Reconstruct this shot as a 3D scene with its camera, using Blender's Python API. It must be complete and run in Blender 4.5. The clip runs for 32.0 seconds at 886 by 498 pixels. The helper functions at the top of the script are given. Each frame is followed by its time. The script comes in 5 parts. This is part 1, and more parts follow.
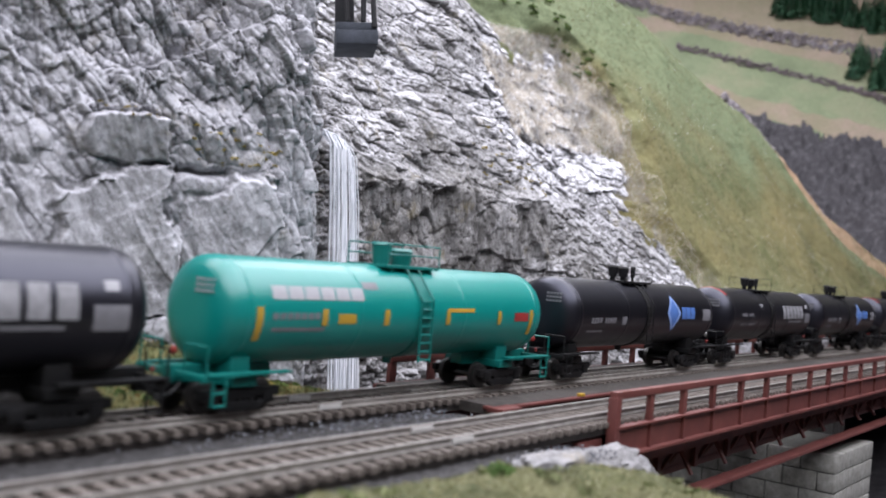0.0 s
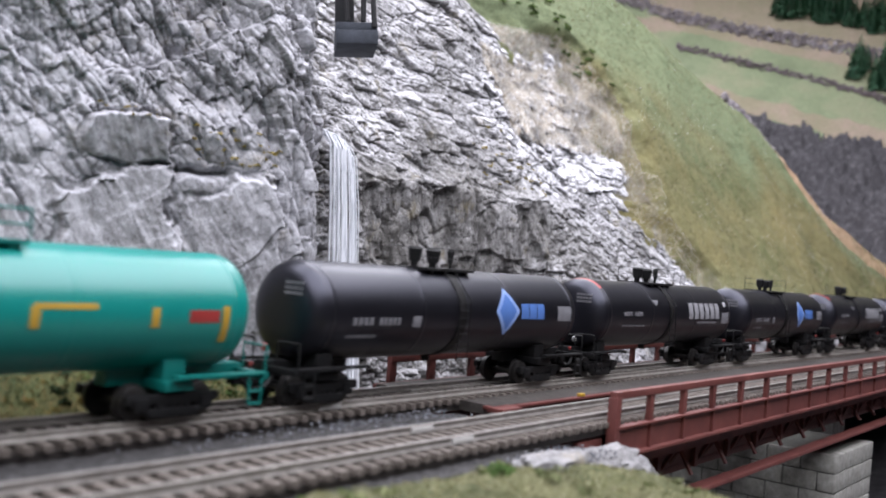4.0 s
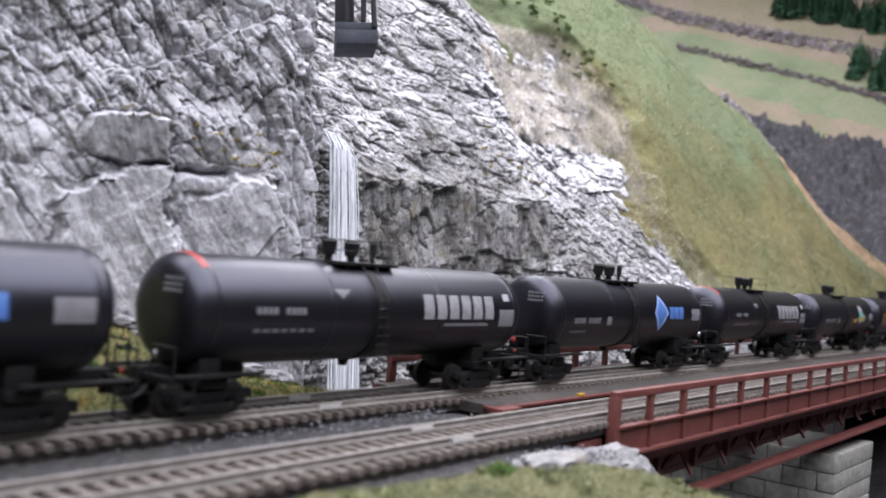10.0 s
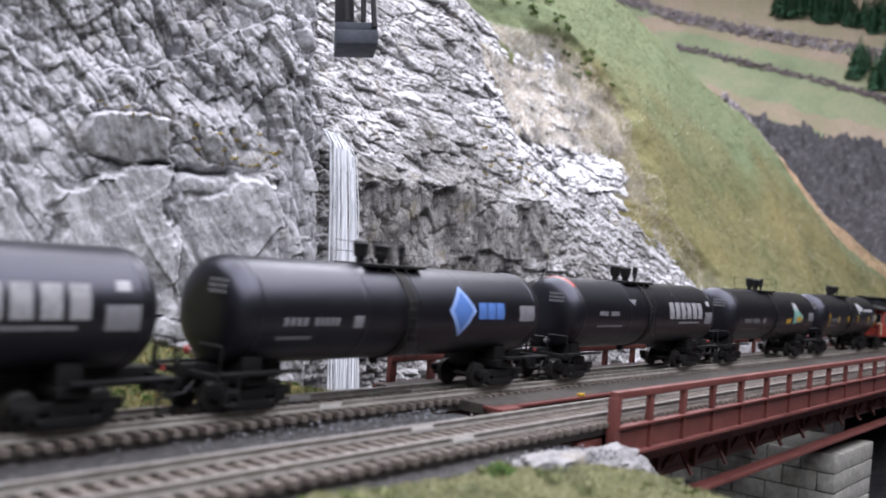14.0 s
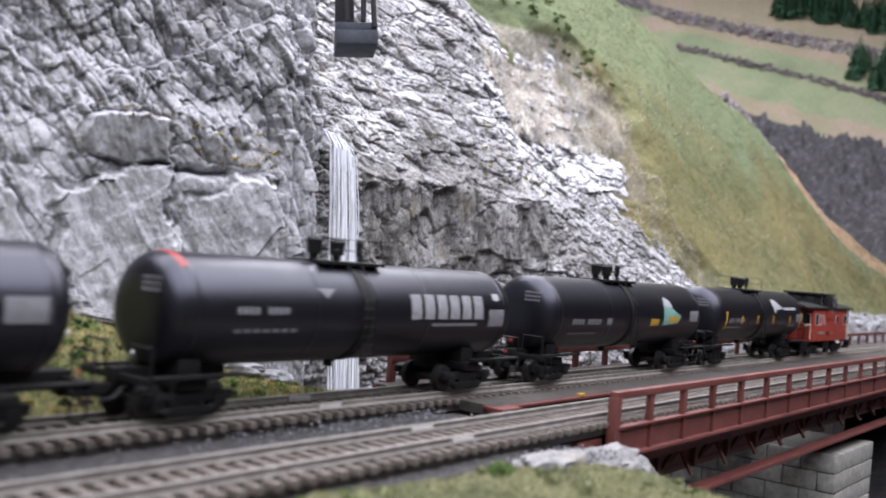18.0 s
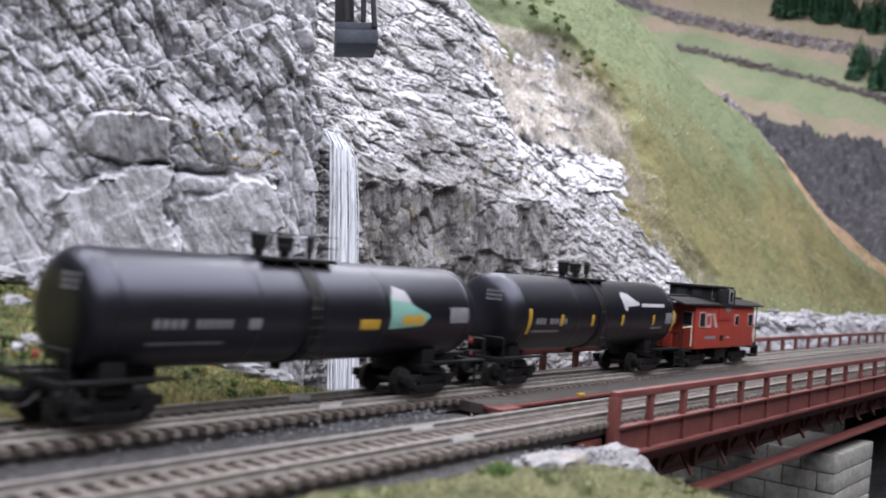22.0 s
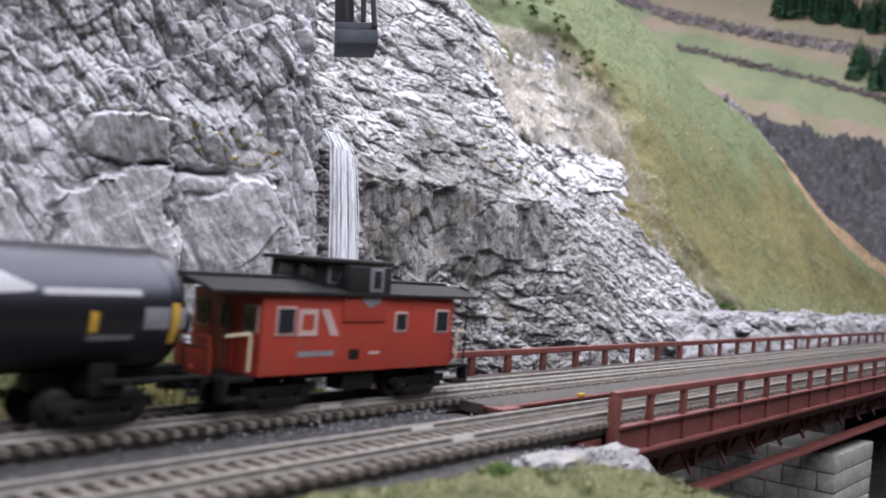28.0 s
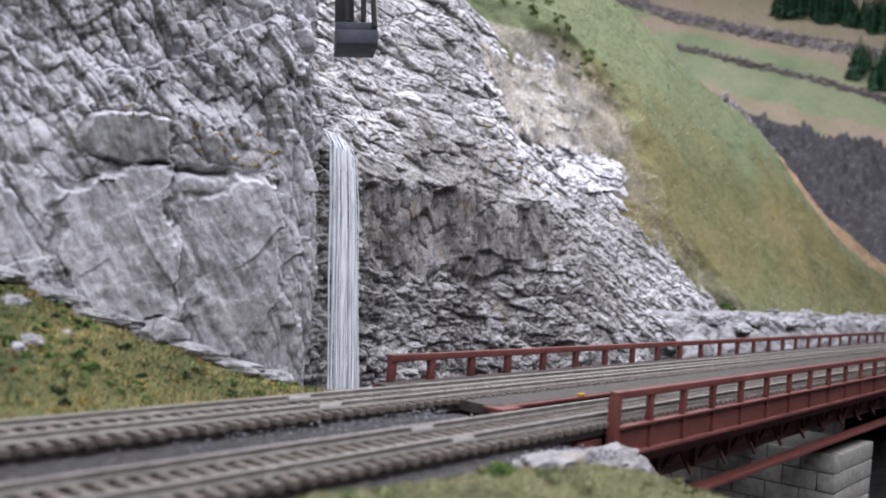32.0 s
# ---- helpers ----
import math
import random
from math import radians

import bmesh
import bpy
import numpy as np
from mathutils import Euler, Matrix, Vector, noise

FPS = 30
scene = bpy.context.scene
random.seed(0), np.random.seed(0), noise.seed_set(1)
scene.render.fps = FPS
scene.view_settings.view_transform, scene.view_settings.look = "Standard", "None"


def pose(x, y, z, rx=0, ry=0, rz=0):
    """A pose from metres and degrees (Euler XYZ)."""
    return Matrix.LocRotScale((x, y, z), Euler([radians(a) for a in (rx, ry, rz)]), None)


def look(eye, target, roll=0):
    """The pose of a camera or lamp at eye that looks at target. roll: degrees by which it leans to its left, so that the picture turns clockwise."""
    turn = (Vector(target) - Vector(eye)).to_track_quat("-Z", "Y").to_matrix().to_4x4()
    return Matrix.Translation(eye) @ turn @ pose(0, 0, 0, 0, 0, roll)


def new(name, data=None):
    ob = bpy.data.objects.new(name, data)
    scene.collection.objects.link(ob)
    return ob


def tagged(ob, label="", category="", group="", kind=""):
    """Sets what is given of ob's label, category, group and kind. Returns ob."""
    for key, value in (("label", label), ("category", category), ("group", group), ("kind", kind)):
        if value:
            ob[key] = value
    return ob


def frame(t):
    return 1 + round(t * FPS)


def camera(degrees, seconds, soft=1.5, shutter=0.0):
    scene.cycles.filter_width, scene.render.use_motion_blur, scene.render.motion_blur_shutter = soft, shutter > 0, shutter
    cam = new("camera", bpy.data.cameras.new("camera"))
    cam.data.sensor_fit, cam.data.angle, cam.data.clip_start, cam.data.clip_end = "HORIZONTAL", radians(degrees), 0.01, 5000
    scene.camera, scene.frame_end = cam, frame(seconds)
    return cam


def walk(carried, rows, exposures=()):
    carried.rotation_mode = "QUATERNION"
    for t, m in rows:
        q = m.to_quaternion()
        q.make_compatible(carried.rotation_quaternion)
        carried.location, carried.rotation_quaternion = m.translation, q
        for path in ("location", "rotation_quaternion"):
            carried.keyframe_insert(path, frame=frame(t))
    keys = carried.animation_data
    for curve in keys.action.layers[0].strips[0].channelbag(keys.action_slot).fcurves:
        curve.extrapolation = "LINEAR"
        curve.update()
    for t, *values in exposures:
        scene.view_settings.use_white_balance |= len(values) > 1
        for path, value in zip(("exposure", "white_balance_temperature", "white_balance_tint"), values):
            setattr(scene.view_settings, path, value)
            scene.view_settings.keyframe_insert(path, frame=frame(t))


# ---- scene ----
# A model railway layout at 1:87: lengths below are in millimetres and turned into metres by MM.
MM = 0.001
cam = camera(50.47, 32.0, soft=1.8, shutter=0.9)
# a wide aperture focused on the rock behind the train: the near track and the far fields are soft
cam.data.dof.use_dof, cam.data.dof.focus_distance, cam.data.dof.aperture_fstop = True, 0.52, 13.5
EYE = Vector((0, -0.2444, 0.054))
YAW, PITCH, ROLL = radians(52.08), radians(0.65), 4.6
AIM = EYE + Vector((math.sin(YAW) * math.cos(PITCH), math.cos(YAW) * math.cos(PITCH), math.sin(PITCH)))
# the camera opens up while the dark train fills its view
walk(cam, [(0.0, look(EYE, AIM, ROLL)), (32.0, look(EYE, AIM, ROLL))], [(0.0, 0.28), (3.0, 0.31), (6.0, 0.40), (25.0, 0.42), (28.0, 0.33), (29.5, 0.29), (31.0, 0.16), (32.0, 0.13)])

# ---- light: two unseen area lamps under the ceiling of the layout room ----
world = bpy.data.worlds.new("room_air")
world.use_nodes = True
world.node_tree.nodes["Background"].inputs[0].default_value = (0.8, 0.9, 1.0, 1)
world.node_tree.nodes["Background"].inputs[1].default_value = 0.05
scene.world = world
CEILING = 1.15


def area_lamp(x, y, watts, sx=1.5, sy=0.35):
    data = bpy.data.lights.new("unseen_area_lamp", "AREA")
    data.shape, data.size, data.size_y, data.energy = "RECTANGLE", sx, sy, watts
    data.color = (0.905, 0.90, 1.0)
    ob = new("unseen_area_lamp", data)
    ob.location = (x, y, CEILING - 0.03)
    return ob


# the second, broad one is added fill for diffuse light from the front
LAMPS = ((0.60, 0.62, 31, 2.6, 0.7), (0.05, -0.66, 63, 3.0, 1.6))
for lx, ly, power, sx, sy in LAMPS:
    area_lamp(lx, ly, power, sx, sy)


# ---- materials ----
def nodes_of(name):
    m = bpy.data.materials.new(name)
    m.use_nodes = True
    nt = m.node_tree
    return m, nt, nt.nodes["Principled BSDF"]


def place(nt, local=False):
    if local:
        return nt.nodes.new("ShaderNodeTexCoord").outputs["Object"]
    return nt.nodes.new("ShaderNodeNewGeometry").outputs["Position"]


def tex(nt, vec, size, detail=4.0, rough=0.6, stretch=(1, 1, 1), kind="noise", turn=0.0):
    """A noise of a feature size in millimetres."""
    mp = nt.nodes.new("ShaderNodeMapping")
    nt.links.new(vec, mp.inputs["Vector"])
    mp.inputs["Scale"].default_value = [1000.0 / size * k for k in stretch]
    if turn:
        rot = nt.nodes.new("ShaderNodeMapping")
        rot.inputs["Rotation"].default_value = (0, radians(turn), 0)
        nt.links.new(vec, rot.inputs["Vector"])
        nt.links.new(rot.outputs[0], mp.inputs["Vector"])
    if kind == "voronoi":
        n = nt.nodes.new("ShaderNodeTexVoronoi")
        n.feature = "DISTANCE_TO_EDGE"
        n.inputs["Scale"].default_value = 1
        nt.links.new(mp.outputs[0], n.inputs["Vector"])
        return n.outputs["Distance"]
    n = nt.nodes.new("ShaderNodeTexNoise")
    n.inputs["Scale"].default_value, n.inputs["Detail"].default_value, n.inputs["Roughness"].default_value = 1, detail, rough
    nt.links.new(mp.outputs[0], n.inputs["Vector"])
    return n.outputs["Fac"]


def ramp(nt, fac, stops):
    n = nt.nodes.new("ShaderNodeValToRGB")
    e = n.color_ramp.elements
    while len(e) < len(stops):
        e.new(0.5)
    for el, (p, c) in zip(e, stops):
        el.position, el.color = p, (*c, 1) if len(c) == 3 else c
    nt.links.new(fac, n.inputs[0])
    return n.outputs[0]


def grey(v):
    return (v, v, v)


def mix(nt, fac, a, b, mode="MIX"):
    n = nt.nodes.new("ShaderNodeMix")
    n.data_type, n.blend_type = "RGBA", mode
    for sock, v in ((n.inputs[0], fac), (n.inputs[6], a), (n.inputs[7], b)):
        if isinstance(v, (int, float)):
            sock.default_value = v
        elif isinstance(v, tuple):
            sock.default_value = (*v, 1)
        else:
            nt.links.new(v, sock)
    return n.outputs[2]


def calc(nt, op, a, b):
    n = nt.nodes.new("ShaderNodeMath")
    n.operation, n.use_clamp = op, True
    for sock, v in zip(n.inputs, (a, b)):
        if isinstance(v, (int, float)):
            sock.default_value = v
        else:
            nt.links.new(v, sock)
    return n.outputs[0]


def relief(nt, bsdf, height, depth_mm, strength=1.0):
    n = nt.nodes.new("ShaderNodeBump")
    n.inputs["Strength"].default_value, n.inputs["Distance"].default_value = strength, depth_mm * MM
    nt.links.new(height, n.inputs["Height"])
    nt.links.new(n.outputs[0], bsdf.inputs["Normal"])


def upward(nt):
    geo = nt.nodes.new("ShaderNodeNewGeometry")
    sep = nt.nodes.new("ShaderNodeSeparateXYZ")
    nt.links.new(geo.outputs["Normal"], sep.inputs[0])
    return sep.outputs["Z"]


def edges_out(nt):
    return nt.nodes.new("ShaderNodeNewGeometry").outputs["Pointiness"]


def paint(name, color, rough=0.4, vary=0.15, size=12.0, dirt=(0.12, 0.10, 0.08), dirty=0.2, metal=0.0, bump=0.05, shine=0.5, mottle=0.07):
    """Paint or plastic with a faint mottle, dust and a fine grain."""
    m, nt, b = nodes_of(name)
    v = place(nt, True)
    low = tex(nt, v, size, 5)
    fine = tex(nt, v, size / 8, 3)
    c = ramp(nt, low, [(0.3, tuple(k * (1 - vary) for k in color)), (0.7, tuple(min(1, k * (1 + vary)) for k in color))])
    c = mix(nt, ramp(nt, tex(nt, v, size * 0.6, 6, 0.7), [(0.55, grey(0)), (0.8, grey(dirty))]), c, dirt)
    nt.links.new(c, b.inputs["Base Color"])
    nt.links.new(ramp(nt, fine, [(0.3, grey(max(0.02, rough - mottle))), (0.7, grey(min(1, rough + mottle)))]), b.inputs["Roughness"])
    b.inputs["Metallic"].default_value = metal
    b.inputs["Specular IOR Level"].default_value = shine
    relief(nt, b, fine, bump, 0.6)
    return m


def rock_paint(name, base, pale, dark, white_amount, tint=(0.34, 0.27, 0.13), tint_amount=0.4, grain=5.0, pale_mapped=True, slant=0.0, beds=0.0):
    """Cast plaster rock: washed grey, dry-brushed pale on edges, paler on faces that look up, with ochre stains."""
    m, nt, b = nodes_of(name)
    v = place(nt)
    big = tex(nt, v, 55, 5, 0.6)
    mid = tex(nt, v, grain * 2.2, 6, 0.7)
    fine = tex(nt, v, grain * 0.45, 5, 0.7)
    c = mix(nt, ramp(nt, mid, [(0.34, grey(0)), (0.62, grey(1))]), dark, base)
    c = mix(nt, ramp(nt, big, [(0.38, grey(0)), (0.64, grey(0.6))]), c, tuple(0.5 * (p + q) for p, q in zip(base, pale)))
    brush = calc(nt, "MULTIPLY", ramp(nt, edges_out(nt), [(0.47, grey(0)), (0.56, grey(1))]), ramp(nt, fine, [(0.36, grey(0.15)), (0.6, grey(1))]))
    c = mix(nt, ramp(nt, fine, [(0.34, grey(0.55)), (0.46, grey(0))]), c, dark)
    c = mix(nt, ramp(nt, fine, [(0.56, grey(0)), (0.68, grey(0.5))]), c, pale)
    if slant:
        rib = tex(nt, v, 5, 5, 0.65, (1, 1, 0.22), turn=slant)
        c = mix(nt, ramp(nt, rib, [(0.34, grey(0.5)), (0.5, grey(0))]), c, dark)
        c = mix(nt, ramp(nt, rib, [(0.52, grey(0)), (0.68, grey(0.4))]), c, pale)
    if beds:
        stain = tex(nt, v, beds, 5, 0.7, (1, 1, 0.28))
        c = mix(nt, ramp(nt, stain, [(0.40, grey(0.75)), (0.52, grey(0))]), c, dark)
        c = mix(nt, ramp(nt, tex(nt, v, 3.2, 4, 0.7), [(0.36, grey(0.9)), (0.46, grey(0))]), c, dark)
    att = nt.nodes.new("ShaderNodeAttribute")
    att.attribute_name = "paleness"
    paleness = att.outputs["Fac"] if pale_mapped else 0.38
    brush = calc(nt, "MULTIPLY", calc(nt, "MULTIPLY", brush, 1.4), paleness)
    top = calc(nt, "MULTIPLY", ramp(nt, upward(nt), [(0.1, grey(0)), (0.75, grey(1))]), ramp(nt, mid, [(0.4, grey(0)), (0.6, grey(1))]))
    brush = calc(nt, "MULTIPLY", calc(nt, "ADD", brush, calc(nt, "MULTIPLY", top, paleness)), white_amount)
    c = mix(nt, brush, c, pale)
    c = mix(nt, ramp(nt, tex(nt, v, 28, 6, 0.72), [(0.58, grey(0)), (0.72, grey(tint_amount))]), c, tint)
    nt.links.new(c, b.inputs["Base Color"])
    b.inputs["Roughness"].default_value = 0.85
    b.inputs["Specular IOR Level"].default_value = 0.3
    relief(nt, b, mix(nt, 0.4, mid, fine), 0.9, 0.8)
    return m


def turf(name, greens, size=7.0, bump=0.8, lush=None):
    """Flock turf: four greens blended at two sizes."""
    m, nt, b = nodes_of(name)
    v = place(nt)
    a = ramp(nt, tex(nt, v, size * 9, 5, 0.6), [(0.32, greens[0]), (0.48, greens[1]), (0.66, greens[2])])
    fine = tex(nt, v, size * 0.3, 5, 0.75)
    c = mix(nt, ramp(nt, tex(nt, v, size, 6, 0.75), [(0.5, grey(0)), (0.68, grey(0.75))]), a, greens[3])
    if lush:
        att = nt.nodes.new("ShaderNodeAttribute")
        att.attribute_name = "lush"
        c = mix(nt, calc(nt, "MULTIPLY", att.outputs["Fac"], 0.85), c, lush)
    c = mix(nt, 0.5, c, mix(nt, 1.0, c, ramp(nt, fine, [(0.3, grey(0.35)), (0.7, grey(1.5))]), "MULTIPLY"))
    nt.links.new(c, b.inputs["Base Color"])
    b.inputs["Roughness"].default_value = 0.95
    b.inputs["Specular IOR Level"].default_value = 0.1
    relief(nt, b, fine, bump, 0.9)
    return m


def stony(name, stops, size, bump=0.6, rough=0.9):
    m, nt, b = nodes_of(name)
    v = place(nt)
    fac = tex(nt, v, size, 6, 0.7)
    nt.links.new(ramp(nt, fac, stops), b.inputs["Base Color"])
    b.inputs["Roughness"].default_value = rough
    relief(nt, b, tex(nt, v, size * 0.4, 4, 0.7), bump, 0.8)
    return m


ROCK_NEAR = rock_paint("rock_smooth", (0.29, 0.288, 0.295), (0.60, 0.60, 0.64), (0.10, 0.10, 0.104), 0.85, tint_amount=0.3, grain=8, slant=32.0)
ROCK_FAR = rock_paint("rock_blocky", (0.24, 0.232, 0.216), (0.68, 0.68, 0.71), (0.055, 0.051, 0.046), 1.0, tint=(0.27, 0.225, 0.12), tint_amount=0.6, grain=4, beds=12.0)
ROCK_PALE = rock_paint("rock_pale", (0.24, 0.24, 0.245), (0.50, 0.50, 0.53), (0.09, 0.09, 0.09), 0.7, tint_amount=0.2, grain=4, pale_mapped=False)
ROCK_MOUND = rock_paint("rock_mound", (0.16, 0.155, 0.15), (0.42, 0.41, 0.42), (0.05, 0.05, 0.05), 0.45, tint_amount=0.5, grain=3, pale_mapped=False)
TURF_HILL = turf("turf_hill", ((0.108, 0.122, 0.055), (0.165, 0.155, 0.073), (0.215, 0.182, 0.083), (0.22, 0.205, 0.12)), 11, lush=(0.18, 0.225, 0.13))
TURF_BANK = turf("turf_bank", ((0.07, 0.095, 0.045), (0.12, 0.14, 0.062), (0.24, 0.205, 0.09), (0.27, 0.19, 0.09)), 3.5, 1.2)
TURF_MOSS = turf("turf_moss", ((0.07, 0.08, 0.04), (0.125, 0.13, 0.065), (0.17, 0.165, 0.09), (0.20, 0.195, 0.125)), 4.5, 1.2)
TURF_FIELD = turf("turf_field", ((0.14, 0.165, 0.10), (0.17, 0.20, 0.12), (0.215, 0.215, 0.14), (0.185, 0.21, 0.135)), 14)
TURF_DRY = turf("turf_dry", ((0.19, 0.175, 0.115), (0.22, 0.19, 0.135), (0.26, 0.205, 0.165), (0.21, 0.20, 0.135)), 14)


def fibre(name, greens):
    m, nt, b = nodes_of(name)
    geo = nt.nodes.new("ShaderNodeNewGeometry")
    n = len(greens) - 1
    c = ramp(nt, geo.outputs["Random Per Island"], [(0.05 + 0.9 * i / n, g) for i, g in enumerate(greens)])
    patch = ramp(nt, tex(nt, geo.outputs["Position"], 30, 4), [(0.35, grey(0.6)), (0.65, grey(1.25))])
    nt.links.new(mix(nt, 1.0, c, patch, "MULTIPLY"), b.inputs["Base Color"])
    b.inputs["Roughness"].default_value = 0.85
    b.inputs["Specular IOR Level"].default_value = 0.15
    return m


FIBRE_BANK = fibre("fibre_bank", ((0.06, 0.085, 0.035), (0.13, 0.165, 0.07), (0.26, 0.26, 0.12), (0.44, 0.38, 0.17), (0.36, 0.23, 0.11)))
FIBRE_MOSS = fibre("fibre_moss", ((0.09, 0.105, 0.05), (0.17, 0.175, 0.08), (0.26, 0.24, 0.12), (0.36, 0.34, 0.23)))
FIBRE_HILL = fibre("fibre_hill", ((0.10, 0.125, 0.055), (0.17, 0.175, 0.085), (0.23, 0.205, 0.11), (0.30, 0.27, 0.17)))
FIBRE_PALE = fibre("fibre_pale", ((0.34, 0.28, 0.16), (0.52, 0.45, 0.32), (0.68, 0.63, 0.54), (0.82, 0.81, 0.79)))
FIBRE_BLEACHED = fibre("fibre_bleached", ((0.46, 0.37, 0.24), (0.66, 0.60, 0.50), (0.80, 0.78, 0.74), (0.88, 0.88, 0.88)))
BALLAST = stony("ballast", [(0.3, (0.013, 0.012, 0.012)), (0.54, (0.034, 0.032, 0.032)), (0.8, (0.20, 0.195, 0.20))], 2.2, 1.1)
DARK_STONE = stony("dark_stone", [(0.3, (0.018, 0.017, 0.019)), (0.55, (0.048, 0.045, 0.05)), (0.75, (0.13, 0.125, 0.13))], 12, 2.5)
SLATE_STONE = stony("slate_stone", [(0.3, (0.075, 0.058, 0.06)), (0.55, (0.14, 0.115, 0.12)), (0.75, (0.24, 0.21, 0.225))], 12, 2)
PALE_STONE = stony("pale_stone", [(0.3, (0.09, 0.075, 0.08)), (0.5, (0.17, 0.15, 0.16)), (0.68, (0.42, 0.39, 0.41))], 16, 2)
CHIPS = stony("glint_chips", [(0.3, (0.05, 0.05, 0.056)), (0.5, (0.12, 0.124, 0.14)), (0.7, (0.36, 0.37, 0.40))], 5, 0.3)
EARTH = stony("earth", [(0.3, (0.36, 0.22, 0.13)), (0.6, (0.5, 0.34, 0.22)), (0.75, (0.6, 0.46, 0.34))], 15, 0.8)
TIE_WOOD = stony("tie_wood", [(0.3, (0.06, 0.048, 0.04)), (0.55, (0.125, 0.105, 0.09)), (0.75, (0.235, 0.205, 0.18))], 3, 0.3, 0.8)
DECK_WOOD = stony("deck_wood", [(0.3, (0.026, 0.022, 0.019)), (0.55, (0.048, 0.041, 0.036)), (0.75, (0.09, 0.078, 0.068))], 5, 0.2, 0.75)
RAIL_METAL = stony("rail_metal", [(0.3, (0.19, 0.17, 0.152)), (0.55, (0.28, 0.26, 0.236)), (0.75, (0.38, 0.36, 0.33))], 6, 0.1, 0.5)
RAIL_BRIGHT = stony("rail_bright", [(0.3, (0.20, 0.185, 0.17)), (0.55, (0.30, 0.28, 0.26)), (0.75, (0.42, 0.40, 0.375))], 6, 0.1, 0.42)
RAIL_BRIGHT.node_tree.nodes["Principled BSDF"].inputs["Metallic"].default_value = 0.5
GAP_BLACK = paint("tie_gap_shade", (0.02, 0.016, 0.014), 0.7, 0.3, 6)
JOINER = paint("joiner", (0.45, 0.44, 0.42), 0.4)
OXIDE = stony("oxide_red", [(0.3, (0.085, 0.024, 0.021)), (0.55, (0.13, 0.038, 0.032)), (0.75, (0.18, 0.062, 0.052))], 18, 0.06, 0.55)
MASONRY = stony("masonry", [(0.3, (0.17, 0.165, 0.15)), (0.55, (0.27, 0.265, 0.24)), (0.75, (0.38, 0.375, 0.35))], 6, 0.5, 0.9)
MORTAR = stony("mortar", [(0.3, (0.10, 0.10, 0.09)), (0.7, (0.18, 0.18, 0.16))], 4, 0.4)
BLACK = paint("tank_black", (0.0035, 0.0033, 0.0045), 0.36, 0.05, 60, (0.006, 0.006, 0.007), 0.2, bump=0.0, shine=0.74, mottle=0.02)
BLACK.node_tree.nodes["Principled BSDF"].inputs["Specular Tint"].default_value = (0.80, 0.82, 1.0, 1)
FRAME_BLACK = paint("frame_black", (0.006, 0.006, 0.0065), 0.55, 0.25, 8, (0.022, 0.019, 0.017), 0.35, shine=0.3)
WHEEL_STEEL = paint("wheel_steel", (0.035, 0.033, 0.032), 0.32, 0.2, 5, (0.04, 0.032, 0.028), 0.4, metal=0.5)
BRIGHT_STEEL = paint("bright_steel", (0.55, 0.55, 0.55), 0.35, 0.1, 4, metal=0.8)
TEAL = paint("tank_teal", (0.0, 0.205, 0.178), 0.32, 0.05, 60, (0.0, 0.2, 0.17), 0.2, bump=0.0, shine=0.8, mottle=0.015)
TEAL_DARK = paint("frame_teal", (0.0, 0.14, 0.12), 0.45, 0.1, 8, (0.0, 0.1, 0.08), 0.3)
WHITE = paint("decal_white", (0.34, 0.34, 0.36), 0.5, 0.06, 5)
LETTER_GREY = paint("decal_letter", (0.24, 0.24, 0.255), 0.5, 0.25, 2.5)
GREYDECAL = paint("decal_grey", (0.17, 0.17, 0.185), 0.5, 0.15, 3)
BLUE = paint("decal_blue", (0.07, 0.16, 0.43), 0.5, 0.1, 6)
SKYBLUE = paint("decal_sky", (0.22, 0.33, 0.62), 0.5, 0.1, 3)
YELLOW = paint("decal_yellow", (0.44, 0.27, 0.03), 0.5, 0.08, 5)
GREENDECAL = paint("decal_green", (0.17, 0.34, 0.29), 0.5, 0.1, 4)
REDMARK = paint("red_mark", (0.30, 0.035, 0.032), 0.35, 0.1, 5)
CABOOSE_RED = paint("caboose_red", (0.29, 0.035, 0.021), 0.5, 0.14, 18, (0.17, 0.085, 0.062), 0.8)
FADED = paint("faded_white", (0.40, 0.29, 0.27), 0.6, 0.15, 5, (0.3, 0.15, 0.12), 0.5)
CABOOSE_ROOF = paint("caboose_roof", (0.010, 0.0095, 0.010), 0.7, 0.3, 10, (0.05, 0.045, 0.043), 0.5, shine=0.25)
CREAM = paint("cream", (0.55, 0.47, 0.33), 0.6)
GLASS = paint("window_glass", (0.02, 0.022, 0.025), 0.08, 0.1, 8, bump=0.0)
CULVERT = paint("culvert_black", (0.012, 0.012, 0.014), 0.75, 0.3, 15, (0.03, 0.03, 0.034), 0.5)
SHELF_GREY = stony("slate_shelf", [(0.3, (0.035, 0.04, 0.05)), (0.7, (0.075, 0.085, 0.105))], 12, 0.4)
CONIFER = turf("conifer", ((0.06, 0.14, 0.09), (0.085, 0.20, 0.115), (0.11, 0.23, 0.135), (0.13, 0.25, 0.155)), 5)
FOAM_GREEN = fibre("foam_green", ((0.05, 0.09, 0.025), (0.10, 0.16, 0.045), (0.16, 0.21, 0.07)))
FOAM_GOLD = fibre("foam_gold", ((0.24, 0.19, 0.06), (0.33, 0.26, 0.085), (0.38, 0.31, 0.12)))
FOAM_RUST = fibre("foam_rust", ((0.20, 0.09, 0.035), (0.32, 0.15, 0.06)))
